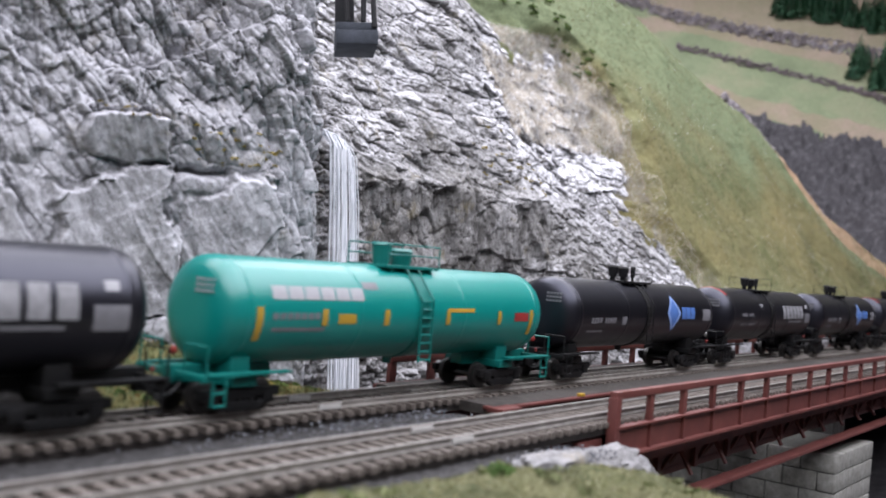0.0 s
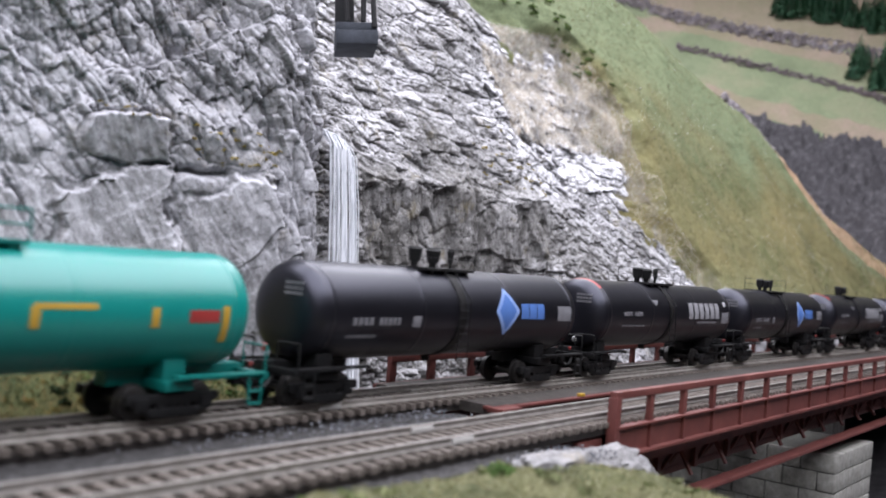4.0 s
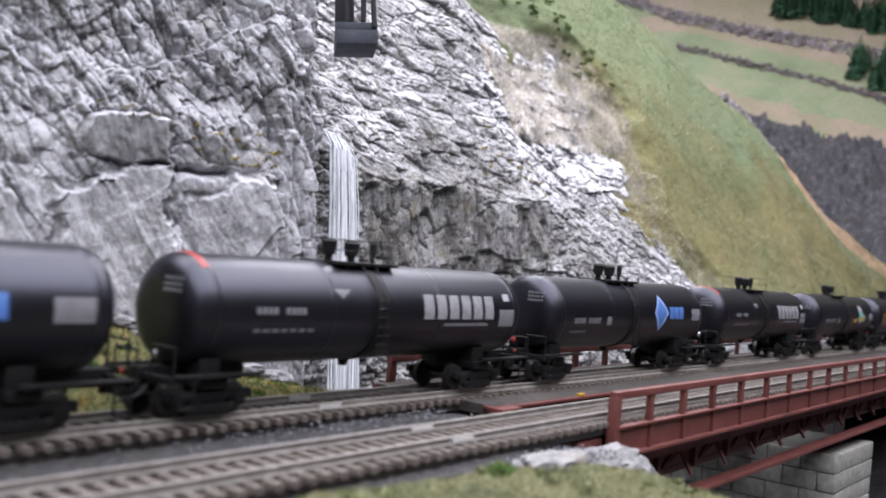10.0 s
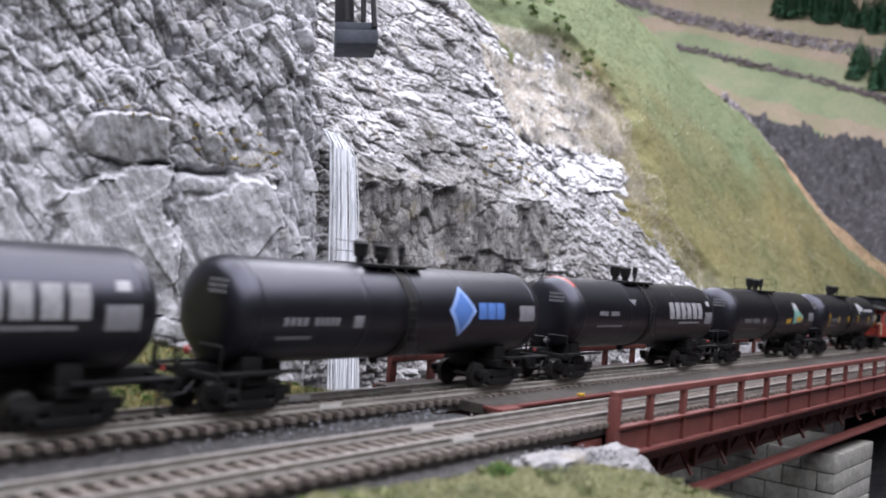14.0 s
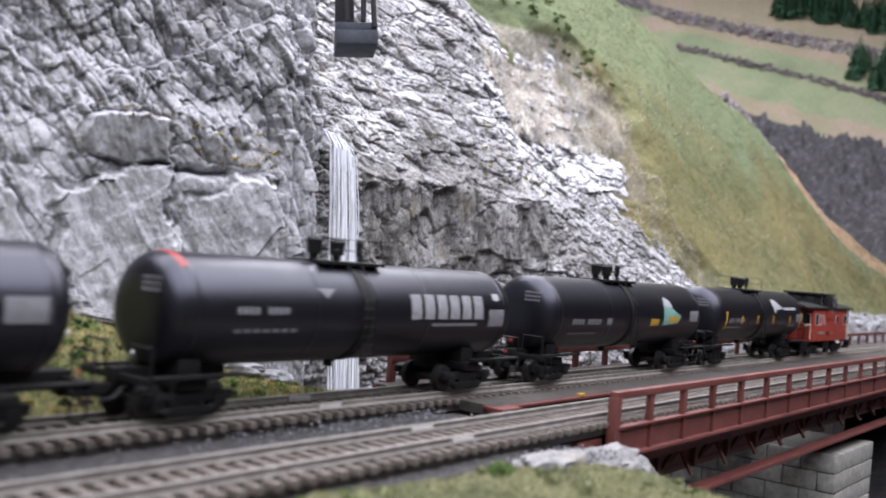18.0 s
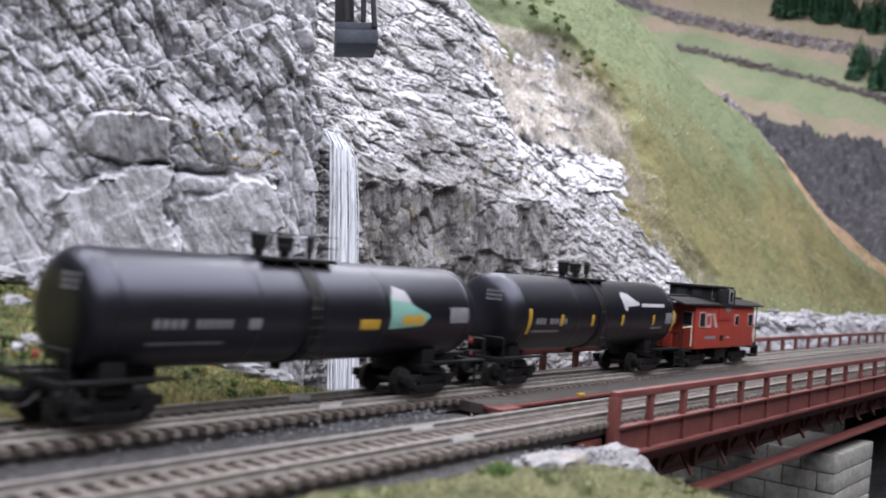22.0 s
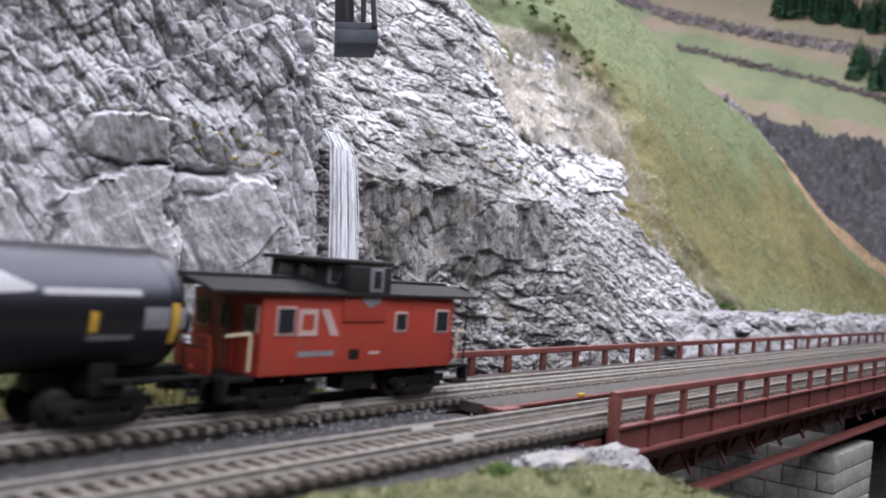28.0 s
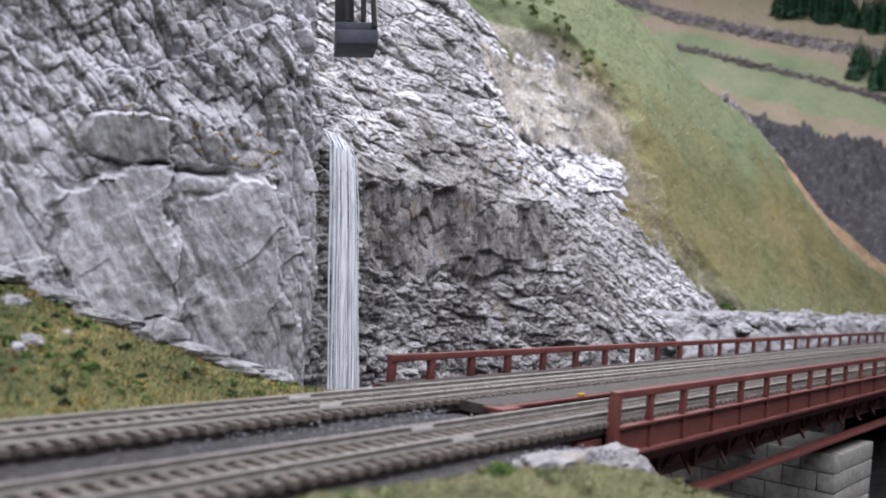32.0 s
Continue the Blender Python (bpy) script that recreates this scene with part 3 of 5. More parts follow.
def far_slope():
    nl, nd = 420, 460
    l, d = np.linspace(-700, 700, nl), np.linspace(1560, 2700, nd)
    L, D = np.meshgrid(l, d)
    P = np.stack([D * G2[0] + L * E2[0], -244.4 + D * G2[1] + L * E2[1], D - 1640 + fbm(L / 160, D / 160, 5, 5) * 14 + np.where(D < on_line(DARK_TOP, L), cells(L / 26, D / 18, 6, 1.4)[0] * 12 + cells(L / 9, D / 7, 16, 1.4)[0] * 5 + fbm(L / 40, D / 40, 4, 8) * 14, 0)], -1)
    lm, dm = (L[:-1, :-1] + L[1:, 1:]) / 2, (D[:-1, :-1] + D[1:, 1:]) / 2
    w = fbm(lm / 50, dm / 50, 4, 9) * 14
    idx = np.zeros_like(lm, int)
    tan = (dm + w > on_line(DARK_TOP, lm)) & (dm + w < on_line(DARK_TOP, lm) + 45)
    idx[tan] = 1
    idx[dm + w > on_line(WALL_1, lm) + 55] = 1
    idx[(dm + w > on_line(WALL_1, lm) + 95) & (dm < on_line(WALL_2, lm))] = 0
    idx[dm + w > on_line(WALL_2, lm) + 20] = 1
    idx[dm < on_line(DARK_TOP, lm)] = 2
    return tagged(sheet("ground_far", P, [TURF_FIELD, TURF_DRY, DARK_STONE], index=idx), "far terraced fields of green and straw turf", "field", kind="structure")


far_slope()


def rubble_row(name, line, half, high, step, material, label, seed):
    """A dry-stone row along a line on the far slope, stone upon stone in one mesh."""
    rnd = random.Random(seed)
    bm = bmesh.new()
    l = line[0][0]
    while l < line[-1][0]:
        d = float(on_line(line, l))
        for k in range(7 if half > 10 else 4):
            r = step * rnd.uniform(0.6, 1.0)
            c = Vector(far_point(l + rnd.uniform(-step, step) * 0.4, d + rnd.uniform(-half, half), rnd.uniform(0.1, 1.0) * high))
            res = bmesh.ops.create_icosphere(bm, subdivisions=1, radius=r)
            for v in res["verts"]:
                v.co = c + Vector((v.co.x, v.co.y, v.co.z * 0.7)) * rnd.uniform(0.8, 1.15)
        l += step * 0.8
    return tagged(part(name, bm, material, smooth=False), label, "stone wall", kind="stuff")


rubble_row("stone_wall", WALL_1, 8, 10, 4.6, SLATE_STONE, "low dark fieldstone wall between two fields", 3)
rubble_row("stone_wall", WALL_2, 17, 13, 4.6, PALE_STONE, "broad grey fieldstone bank across the far fields", 4)


def conifer(at, high, seed):
    rnd = random.Random(seed)
    t = thing("conifer_tree", "small dark green model conifer on the far slope", "tree", at, "far conifers")
    part("trunk", rod(bmesh.new(), (0, 0, -6), (0, 0, high * 0.8), high * 0.03, 6, high * 0.008), TIE_WOOD, t)
    bm = bmesh.new()
    for i in range(220):
        f = rnd.random() ** 0.8
        z = high * (0.08 + 0.92 * f)
        r = high * 0.24 * (1 - f) + 1
        a = rnd.uniform(0, 6.28)
        tip = Vector((r * math.cos(a), r * math.sin(a), z - r * 0.45))
        root = Vector((0, 0, z))
        side = Vector((-math.sin(a), math.cos(a), 0)) * r * 0.32
        mid = root.lerp(tip, 0.6)
        bm.faces.new([bm.verts.new(q) for q in (root, mid - side, tip, mid + side)])
    part("crown", bm, CONIFER, t, smooth=False)


_r = random.Random(8)
for l0, d0, count, spread in ((60, 2325, 10, 45), (130, 2310, 18, 50), (230, 2280, 24, 60), (320, 2260, 12, 50), (195, 2140, 8, 20), (240, 2115, 12, 25), (300, 2090, 10, 30)):
    for i in range(count):
        l, d = l0 + _r.uniform(-spread, spread), d0 + _r.uniform(-12, 45)
        conifer(far_point(l, d), _r.uniform(52, 84), _r.randint(0, 9999))


def crest_rubble():
    """Pale stones along the falling edge of the hillside."""
    rnd = random.Random(12)
    bm = bmesh.new()
    for i in range(420):
        x = rnd.uniform(1215, 1420)
        top = float(np.interp(x, [1200, 1269, 1339, 1396, 1512, 1677, 1800], [306, 288, 226, 170, 136, 100, 70]))
        z = top - rnd.uniform(-3, 16)
        c = Vector((x, 78 + (z - 10) / 1.7 - rnd.uniform(0, 4), z))
        r = rnd.uniform(2.5, 6)
        res = bmesh.ops.create_icosphere(bm, subdivisions=1, radius=r)
        for v in res["verts"]:
            v.co = c + v.co * rnd.uniform(0.75, 1.2)
    tagged(part("crest_stones", bm, PALE_STONE, smooth=False), "loose grey stones along the edge of the hillside", "rubble", kind="stuff")


crest_rubble()


def low_ground():
    nx, ny = 160, 120
    X, Y = np.meshgrid(np.linspace(-700, 2300, nx), np.linspace(-900, 1500, ny))
    Z = -175 + fbm(X / 120, Y / 120, 5, 3) * 20
    tagged(sheet("ground", np.stack([X, Y, Z], -1), DARK_STONE), "rocky floor of the gorge under the bridge", "ground", kind="structure")


low_ground()


def roadbed():
    """Ballasted shelf that carries both tracks up to the bridge."""
    nx, ny = 420, 170
    x, y = np.linspace(-420, 300, nx), np.linspace(-112, 34, ny)
    X, Y = np.meshgrid(x, y)
    Z = -7.2 + 2.4 * np.exp(-((Y + 31.5) / 9) ** 2) + fbm(X / 3, Y / 3, 4, 14, 0.7) * 0.9
    Z -= np.clip(-86 - Y, 0, 99) * 0.35 + np.clip(Y - 20, 0, 99) * 0.2
    end = 292 - 26 * smoothstep(-40, -50, Y) + fbm(X / 20, Y / 20, 4, 15) * 6
    Z -= np.clip(X - end, 0, 60) * 6
    tagged(sheet("roadbed", np.stack([X, Y, Z], -1), BALLAST), "dark grey ballast bed under both tracks", "ballast", kind="structure")


roadbed()


def gravel():
    """Pale chips beside the tracks, for loose stones and glints alike."""
    rnd = random.Random(31)
    bm = bmesh.new()
    # the blue-white glints on the ballast are put in as pale chips
    for x0, x1, y0, y1, z, count in ((150, 300, -46, -17, -6.0, 900), (232, 296, -100, -82, -7.5, 400)):
        for _ in range(count):
            r = rnd.uniform(0.2, 0.62)
            c = Vector((rnd.triangular(x0, x1, x1 - 20), rnd.uniform(y0, y1), z + rnd.uniform(0, 1.2)))
            res = bmesh.ops.create_icosphere(bm, subdivisions=1, radius=r)
            k = [rnd.uniform(0.6, 1.2) for _ in range(3)]
            for v in res["verts"]:
                v.co = c + Vector((v.co.x * k[0], v.co.y * k[1], v.co.z * k[2]))
    tagged(part("gravel", bm, CHIPS, smooth=False), "pale chips for the stones and glints on the ballast", "gravel", kind="stuff")


gravel()


def grass_bank():
    nx, ny = 260, 150
    x, y = np.linspace(-260, 300, nx), np.linspace(23, 150, ny)
    X, Y = np.meshgrid(x, y)
    slope = np.interp(X, [-260, 150, 180, 240, 270, 300], [0.6, 0.6, 0.56, 0.3, 0.12, -0.2])
    Z = -5 + slope * (Y - 23) + fbm(X / 25, Y / 25, 5, 21) * 3.5 * smoothstep(23, 40, Y) + fbm(X / 5, Y / 5, 4, 22) * 1.3
    P = np.stack([X, Y, Z], -1)
    tufts("grass", P, (X > 80) & (Y < 112), 22000, 2.0, 0.35, FIBRE_BANK, "short green and yellow grass fibres on the bank", 1)
    ok = (X > 90) & (Y > 27) & (Y < 108)
    for seed, (count, size, mat, what) in enumerate(((240, 2.4, FOAM_GREEN, "green"), (170, 1.7, FOAM_GOLD, "golden"), (45, 1.5, FOAM_RUST, "rust brown"), (70, 2.6, FOAM_DARK, "dark green"))):
        patch = fbm(X / 30, Y / 30, 4, 700 + seed) > (0.0 if seed < 3 else -0.1)
        clumps("ground_foliage", P, ok & patch, count, size, 34, mat, what + " foam foliage clumps on the bank", 30 + seed)
    tagged(sheet("grass_bank", P, TURF_BANK), "turf bank of green and autumn yellow beside the track", "grass bank", kind="structure")


def front_mound():
    nx, ny = 240, 140
    x, y = np.linspace(20, 460, nx), np.linspace(-230, -84, ny)
    X, Y = np.meshgrid(x, y)
    ridge = np.interp(X, [20, 120, 164, 227, 270, 327, 380, 460], [-6, 0, 1, -3, -8, -24, -50, -90])
    Z = ridge - ((Y + 112) / 30) ** 2 * 3 + fbm(X / 22, Y / 22, 5, 41) * 5 + fbm(X / 5, Y / 5, 4, 42) * 1.4
    Z -= 6 * smoothstep(-98, -84, Y)
    P = np.stack([X, Y, Z], -1)
    tufts("grass", P, (X > 110) & (X < 400) & (Y > -170), 24000, 1.2, 0.28, FIBRE_MOSS, "short mossy fibres on the mound", 2)
    for seed, (count, size, mat, what) in enumerate(((90, 2.2, FOAM_MOSS, "pale moss"), (16, 1.8, FOAM_GREEN, "green"), (6, 1.4, FOAM_GOLD, "golden"))):
        clumps("ground_foliage", P, (X > 120) & (X < 380) & (Y > -150) & (fbm(X / 26, Y / 26, 4, 720 + seed) > 0.0), count, size, 34, mat, what + " foam foliage clumps on the mound", 40 + seed)
    tagged(sheet("grass_mound", P, TURF_MOSS), "mossy green turf mound in front of the bridge", "grass mound", kind="structure")


def tufts(name, pos, mask, count, length, width, material, label, seed, lean=0.6):
    """Short fibre grass standing on a sheet of points where mask allows: one mesh of single blades."""
    rng = np.random.default_rng(seed)
    rows, cols = np.nonzero(mask[:-1, :-1])
    pick = rng.integers(0, len(rows), count)
    r, c = rows[pick], cols[pick]
    u, v = rng.random((count, 1)), rng.random((count, 1))
    base = pos[r, c] * (1 - u) * (1 - v) + pos[r + 1, c] * u * (1 - v) + pos[r, c + 1] * (1 - u) * v + pos[r + 1, c + 1] * u * v
    a = rng.random(count) * 6.283
    side = np.stack([np.cos(a), np.sin(a), np.zeros(count)], 1) * (width * rng.uniform(0.5, 1.2, (count, 1)))
    up = np.stack([rng.normal(0, lean, count), rng.normal(-0.15, lean, count), np.ones(count)], 1)
    up = up / np.linalg.norm(up, axis=1)[:, None] * (length * rng.uniform(0.5, 1.3, (count, 1)))
    verts = np.stack([base - side - up * 0.2, base + side - up * 0.2, base + up], 1).reshape(-1, 3) * MM
    me = bpy.data.meshes.new(name)
    me.from_pydata(verts.tolist(), [], np.arange(count * 3).reshape(-1, 3).tolist())
    me.materials.append(material)
    return tagged(new(name, me), label, "grass", kind="stuff")


def boulder(at, size, seed, material, label, flat=0.7):
    bm = bmesh.new()
    bmesh.ops.create_icosphere(bm, subdivisions=4, radius=1.0)
    for v in bm.verts:
        n = v.co.normalized()
        k = 1 + 0.30 * noise.noise(n * 1.6 + Vector((seed, 0, 0))) + 0.14 * noise.noise(n * 4 + Vector((0, seed, 0))) + 0.16 * abs(noise.noise(n * 6 + Vector((seed, seed, 0)))) + 0.08 * noise.noise(n * 13)
        v.co = Vector((n.x * size[0], n.y * size[1], max(-0.6, n.z) * size[2])) * k
    return tagged(part("boulder", bm, material, at=at), label, "rock")



def clumps(name, pos, mask, count, size, leaves, material, label, seed):
    """Little foam and leaf clumps strewn over a sheet of points, in one mesh."""
    rng = np.random.default_rng(seed)
    rows, cols = np.nonzero(mask)
    pick = rng.integers(0, len(rows), count)
    base = np.repeat(pos[rows[pick], cols[pick]], leaves, axis=0)
    rad = np.repeat(size * rng.uniform(0.4, 1.3, (count, 1)), leaves, axis=0)
    n = count * leaves
    d = rng.normal(0, 1, (n, 3))
    d = d / np.linalg.norm(d, axis=1)[:, None] * rng.uniform(0.4, 1.0, (n, 1)) * rad
    d[:, 2] = np.abs(d[:, 2]) * 0.6
    u = rng.normal(0, 1, (n, 3))
    u = u / np.linalg.norm(u, axis=1)[:, None] * rad * 0.3
    w = np.cross(u, rng.normal(0, 1, (n, 3)))
    w = w / np.linalg.norm(w, axis=1)[:, None] * rad * 0.25
    c = base + d
    verts = np.stack([c - u, c - w, c + u, c + w], 1).reshape(-1, 3) * MM
    me = bpy.data.meshes.new(name)
    me.from_pydata(verts.tolist(), [], np.arange(n * 4).reshape(-1, 4).tolist())
    me.materials.append(material)
    return tagged(new(name, me), label, "foliage", kind="stuff")


grass_bank()
front_mound()
_w = (WEST_POS[:, :, 0] > 236) & (WEST_POS[:, :, 0] < 278) & (WEST_POS[:, :, 2] > 84) & (WEST_POS[:, :, 2] < 101)
clumps("ground_foliage", WEST_POS, _w, 34, 1.5, 30, FOAM_GOLD, "dry golden moss on a ledge of the cliff", 61)
_w = (WEST_POS[:, :, 0] > 200) & (WEST_POS[:, :, 0] < 228) & (WEST_POS[:, :, 2] > 100) & (WEST_POS[:, :, 2] < 106)
clumps("ground_foliage", WEST_POS, _w, 14, 1.2, 30, FOAM_GOLD, "dry golden moss on a ledge of the cliff", 62)
_w = (GORGE_POS[:, :, 0] > 560) & (GORGE_POS[:, :, 0] < 660) & (GORGE_POS[:, :, 2] > 104) & (GORGE_POS[:, :, 2] < 160)
clumps("ground_foliage", GORGE_POS, _w, 40, 2.4, 30, FOAM_GOLD, "dry golden moss on the rock ledges", 63)
_d = HILL_POS[:, :, 0] - HILL_EDGE
_z = HILL_POS[:, :, 2]
tufts("grass", HILL_POS, (_d > -5) & (_z > 5) & (HILL_POS[:, :, 0] < 1700), 70000, 2.0, 0.4, FIBRE_HILL, "short olive grass fibres on the hillside", 3)
tufts("grass", HILL_POS, (_d > 0) & (_z > 5) & (HILL_POS[:, :, 0] < 1500) & (fbm(HILL_POS[:, :, 0] / 70, _z / 40, 4, 812) > 0.02), 5000, 1.8, 0.45, FIBRE_PALE, "pale specks of dry grass on the hillside", 7)
tufts("grass", HILL_POS, (_d > -34) & (_d < 2) & (_z > 120) & (_z < 275), 13000, 4.0, 0.28, FIBRE_PALE, "bleached dry grass along the rock's edge", 4)
tufts("grass", HILL_POS, (_d > -22) & (_d < 20) & (_z > 5) & (_z < 150), 8000, 2.6, 0.28, FIBRE_PALE, "bleached dry grass along the rock's edge", 5)
tufts("grass", HILL_POS, (_d > -90) & (_d < -14) & (_z > 165) & (_z < 272), 22000, 4.6, 0.34, FIBRE_BLEACHED, "bleached dry brush between the rock and the turf", 8, 0.4)
_g = (GORGE_POS[:, :, 0] > 640) & (GORGE_POS[:, :, 2] > 160) & (GORGE_POS[:, :, 2] < 240) & (GORGE_POS[:, :, 0] < 800)
clumps("ground_foliage", HILL_POS, (_d > -30) & (_d < 30) & (_z > 235) & (_z < 330), 60, 4.0, 34, FOAM_GREEN, "dark green shrubs along the top of the rock", 64)
tufts("grass", GORGE_POS, _g, 30000, 4.2, 0.3, FIBRE_BLEACHED, "bleached dry grass on the upper rock", 6)
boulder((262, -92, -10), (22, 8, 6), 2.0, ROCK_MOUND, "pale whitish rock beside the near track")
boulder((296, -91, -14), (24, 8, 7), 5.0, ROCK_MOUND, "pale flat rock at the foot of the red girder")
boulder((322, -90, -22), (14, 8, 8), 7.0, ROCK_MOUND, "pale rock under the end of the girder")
# flat pale stones where the bank meets the cliff
for k, (bx, by, bl, rz) in enumerate(((168, 93, 13, -22), (190, 87, 12, -18), (208, 80, 14, -20), (226, 75, 12, -24), (240, 66, 13, -30), (256, 57, 12, -28), (272, 52, 9, -10))):
    bz = -5 + float(np.interp(bx, [150, 180, 240, 270, 300], [0.6, 0.56, 0.3, 0.12, -0.2])) * (by - 23)
    boulder((bx, by, bz + 1), (bl, 4.5, 3.4), 40.0 + k, ROCK_PALE, "flat pale stone where the grass bank meets the cliff").rotation_euler = (0, radians(8), radians(rz))


for k, (bx, by, bz, bl) in enumerate(((167, 59, 15, 3.4), (181, 63, 16.5, 2.6), (170, 79, 26, 4.2), (160, 55, 13.5, 2.4))):
    boulder((bx, by, bz), (bl * 1.5, bl, bl * 0.8), 60.0 + k, ROCK_PALE, "small pale stone half sunk in the grass bank")


boulder((230, 73, 15), (11, 6, 7), 81.0, ROCK_PALE, "grey rock wedged at the foot of the cliff")


def toe_rock():
    """The stony shoulder between the bridge and the hillside."""
    X, V = np.meshgrid(np.linspace(690, 2000, 660), np.linspace(0, 1, 90))
    y = 40 + 40 * V
    z = -36 + 63 * np.sin(V * 1.57) ** 0.8 + fbm(X / 60, V * 2, 4, 83) * 5
    d = chunks(X, V * 70, [(34, 14, 4.0, 1.0), (13, 7, 2.6, 0.9), (5.5, 3.5, 1.0, 0.4)], 861, -12)
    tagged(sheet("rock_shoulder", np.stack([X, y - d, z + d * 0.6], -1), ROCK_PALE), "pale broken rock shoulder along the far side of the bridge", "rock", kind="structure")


toe_rock()
_r = random.Random(17)
for k in range(14):
    bx = 790 + k * 44 + _r.uniform(-14, 14)
    boulder((bx, 66 + _r.uniform(-5, 5), 17 + _r.uniform(-4, 4)), (_r.uniform(8, 16), _r.uniform(6, 10), _r.uniform(4, 7)), 10.0 + k, ROCK_PALE, "pale weathered boulder along the foot of the hill")


def shrub(at, size, seed, label, material=None):
    """A small clump of foliage: many little leaves on a few twigs."""
    rnd = random.Random(seed)
    t = thing("shrub", label, "shrub", at)
    part("twigs", rods([((0, 0, -1), (rnd.uniform(-1, 1) * size * 0.5, rnd.uniform(-1, 1) * size * 0.5, size * rnd.uniform(0.5, 0.9))) for _ in range(6)], size * 0.03, 5), TIE_WOOD, t)
    bm = bmesh.new()
    for i in range(320):
        d = Vector((rnd.gauss(0, 1), rnd.gauss(0, 1), rnd.gauss(0, 1))).normalized() * size * rnd.uniform(0.45, 1.0)
        c = Vector((d.x, d.y, abs(d.z) * 0.75))
        u = Vector((rnd.gauss(0, 1), rnd.gauss(0, 1), rnd.gauss(0, 1))).normalized() * size * 0.13
        v = u.orthogonal().normalized() * size * 0.1
        bm.faces.new([bm.verts.new(q) for q in (c - u, c - v, c + u, c + v)])
    part("foliage", bm, material or BUSH, t, smooth=False)


for k, (bx, by, bz, bs) in enumerate(((868, 88, 30, 7), (884, 87, 27, 5), (930, 84, 22, 5), (1010, 84, 22, 7), (1150, 82, 18, 8), (1240, 82, 16, 8))):
    shrub((bx, by, bz), bs, 50 + k, "tiny dark green shrub at the foot of the hillside")
shrub((214, -104, -3), 4.6, 70, "small blue-green shrub on the turf mound")


def waterfall():
    t = thing("waterfall", "white strands of model water falling from a rock ledge", "waterfall", (388, 138, 0))
    rnd = random.Random(5)
    for i in range(26):
        f = (i + 0.5) / 26
        x = -11 + 22 * f + rnd.uniform(-0.4, 0.4)
        y = -2 - 3 * math.sin(f * 3.14) + rnd.uniform(-1, 1)
        r = rnd.uniform(0.2, 0.62)
        top = 118 - 7 * f + rnd.uniform(-1.5, 1.5)
        pts = [(x - 7, y + 16, top + 7), (x - 2, y + 4, top + 3), (x, y, top - 4)]
        for z in (80, 40, 0, -40, -80):
            pts.append((x - (114 - z) * 0.022 * (1 - f) + rnd.uniform(-0.5, 0.5), y - 1 - (114 - z) * 0.11 + rnd.uniform(-0.4, 0.4), z))
        part("strand", path_rods(pts, r, 6), WATER, t)


waterfall()


def ledge_shelter():
    t = thing("rock_shelter", "dark slate shelf with black timber posts in the cliff recess", "shelter", (389, 124, 179))
    t.rotation_euler = (0, radians(-5), radians(-44))
    part("shelf", boxed(-19, 0, -6, 5, 40, 2, 0.8), SHELF_GREY, t)
    part("fascia", boxed(-19, 3, 2, 5, 40, 7, 0.8), SHELF_GREY, t, "paler slate upper step")
    # black panel: the darkness of the opening put in as a surface
    part("opening_dark", boxed(-19, 12, 7, -8, 16, 60, 0.5), CULVERT, t)
    for x, y, lean in ((-12, 6, -2), (-3, 6, 1), (3, 2, -2)):
        part("post", rod(bmesh.new(), (x, y, 4 if y < 4 else 8), (x + lean, y + 1, 60), 1.6), CULVERT, t)


ledge_shelter()


# ---- tracks ----
TIE_STEP = 5.75


def track(name, yc, x0, x1, gaps, metal, label):
    t = thing(name, label, "railway track", (0, yc, 0))
    prof = [(-1.1, -2.5), (1.1, -2.5), (1.1, -2.1), (0.35, -1.7), (0.3, -0.9), (0.75, -0.6), (0.75, -0.05), (0.6, 0.0), (-0.6, 0.0), (-0.75, -0.05), (-0.75, -0.6), (-0.3, -0.9), (-0.35, -1.7), (-1.1, -2.1)]
    for side in (-1, 1):
        bm = bmesh.new()
        a = [bm.verts.new((x0, side * 9.0 + q[0], q[1])) for q in prof]
        b = [bm.verts.new((x1, side * 9.0 + q[0], q[1])) for q in prof]
        n = len(prof)
        for i in range(n):
            bm.faces.new((a[i], b[i], b[(i + 1) % n], a[(i + 1) % n]))
        bm.faces.new(a[::-1]), bm.faces.new(b)
        bmesh.ops.recalc_face_normals(bm, faces=bm.faces)
        part("rail", bm, metal, t, smooth=False)
    for gx, side in gaps:
        part("rail_joiner", boxed(gx - 5.5, side * 9.0 - 1.3, -2.4, gx + 5.5, side * 9.0 + 1.3, -0.6, 0.3), JOINER, t, "pale metal rail joiner")
    # near-black slab added for the shade in the gaps between the ties
    part("tie_gap_shade", boxed(x0, -13.4, -7.6, x1, 13.4, -4.75), GAP_BLACK, t, "near-black slab for the shade between the ties")
    tie = None
    rest = bmesh.new()
    rnd = random.Random(yc)
    x = x0 + 2
    while x < x1:
        if 60 < x < 660:
            if tie is None:
                tie = part("tie", boxed(-1.3, -15.5, -4.7, 1.3, 15.5, -2.5, 0.2), TIE_WOOD, t, at=(x, 0, 0))
            else:
                same_mesh("tie", tie, t, (x, rnd.uniform(-0.4, 0.4), rnd.uniform(-0.1, 0.05)))
        else:
            box(rest, x - 1.3, -15.5, -4.7, x + 1.3, 15.5, -2.5)
        x += TIE_STEP
    o = part("tie_rest", rest, TIE_WOOD, t, smooth=False)
    o["kind"] = "stuff"
    return t


track("railway_track", 0, -420, 1900, ((243, -1), (245, 1)), RAIL_METAL, "weathered track with brown ties that carries the tank train")
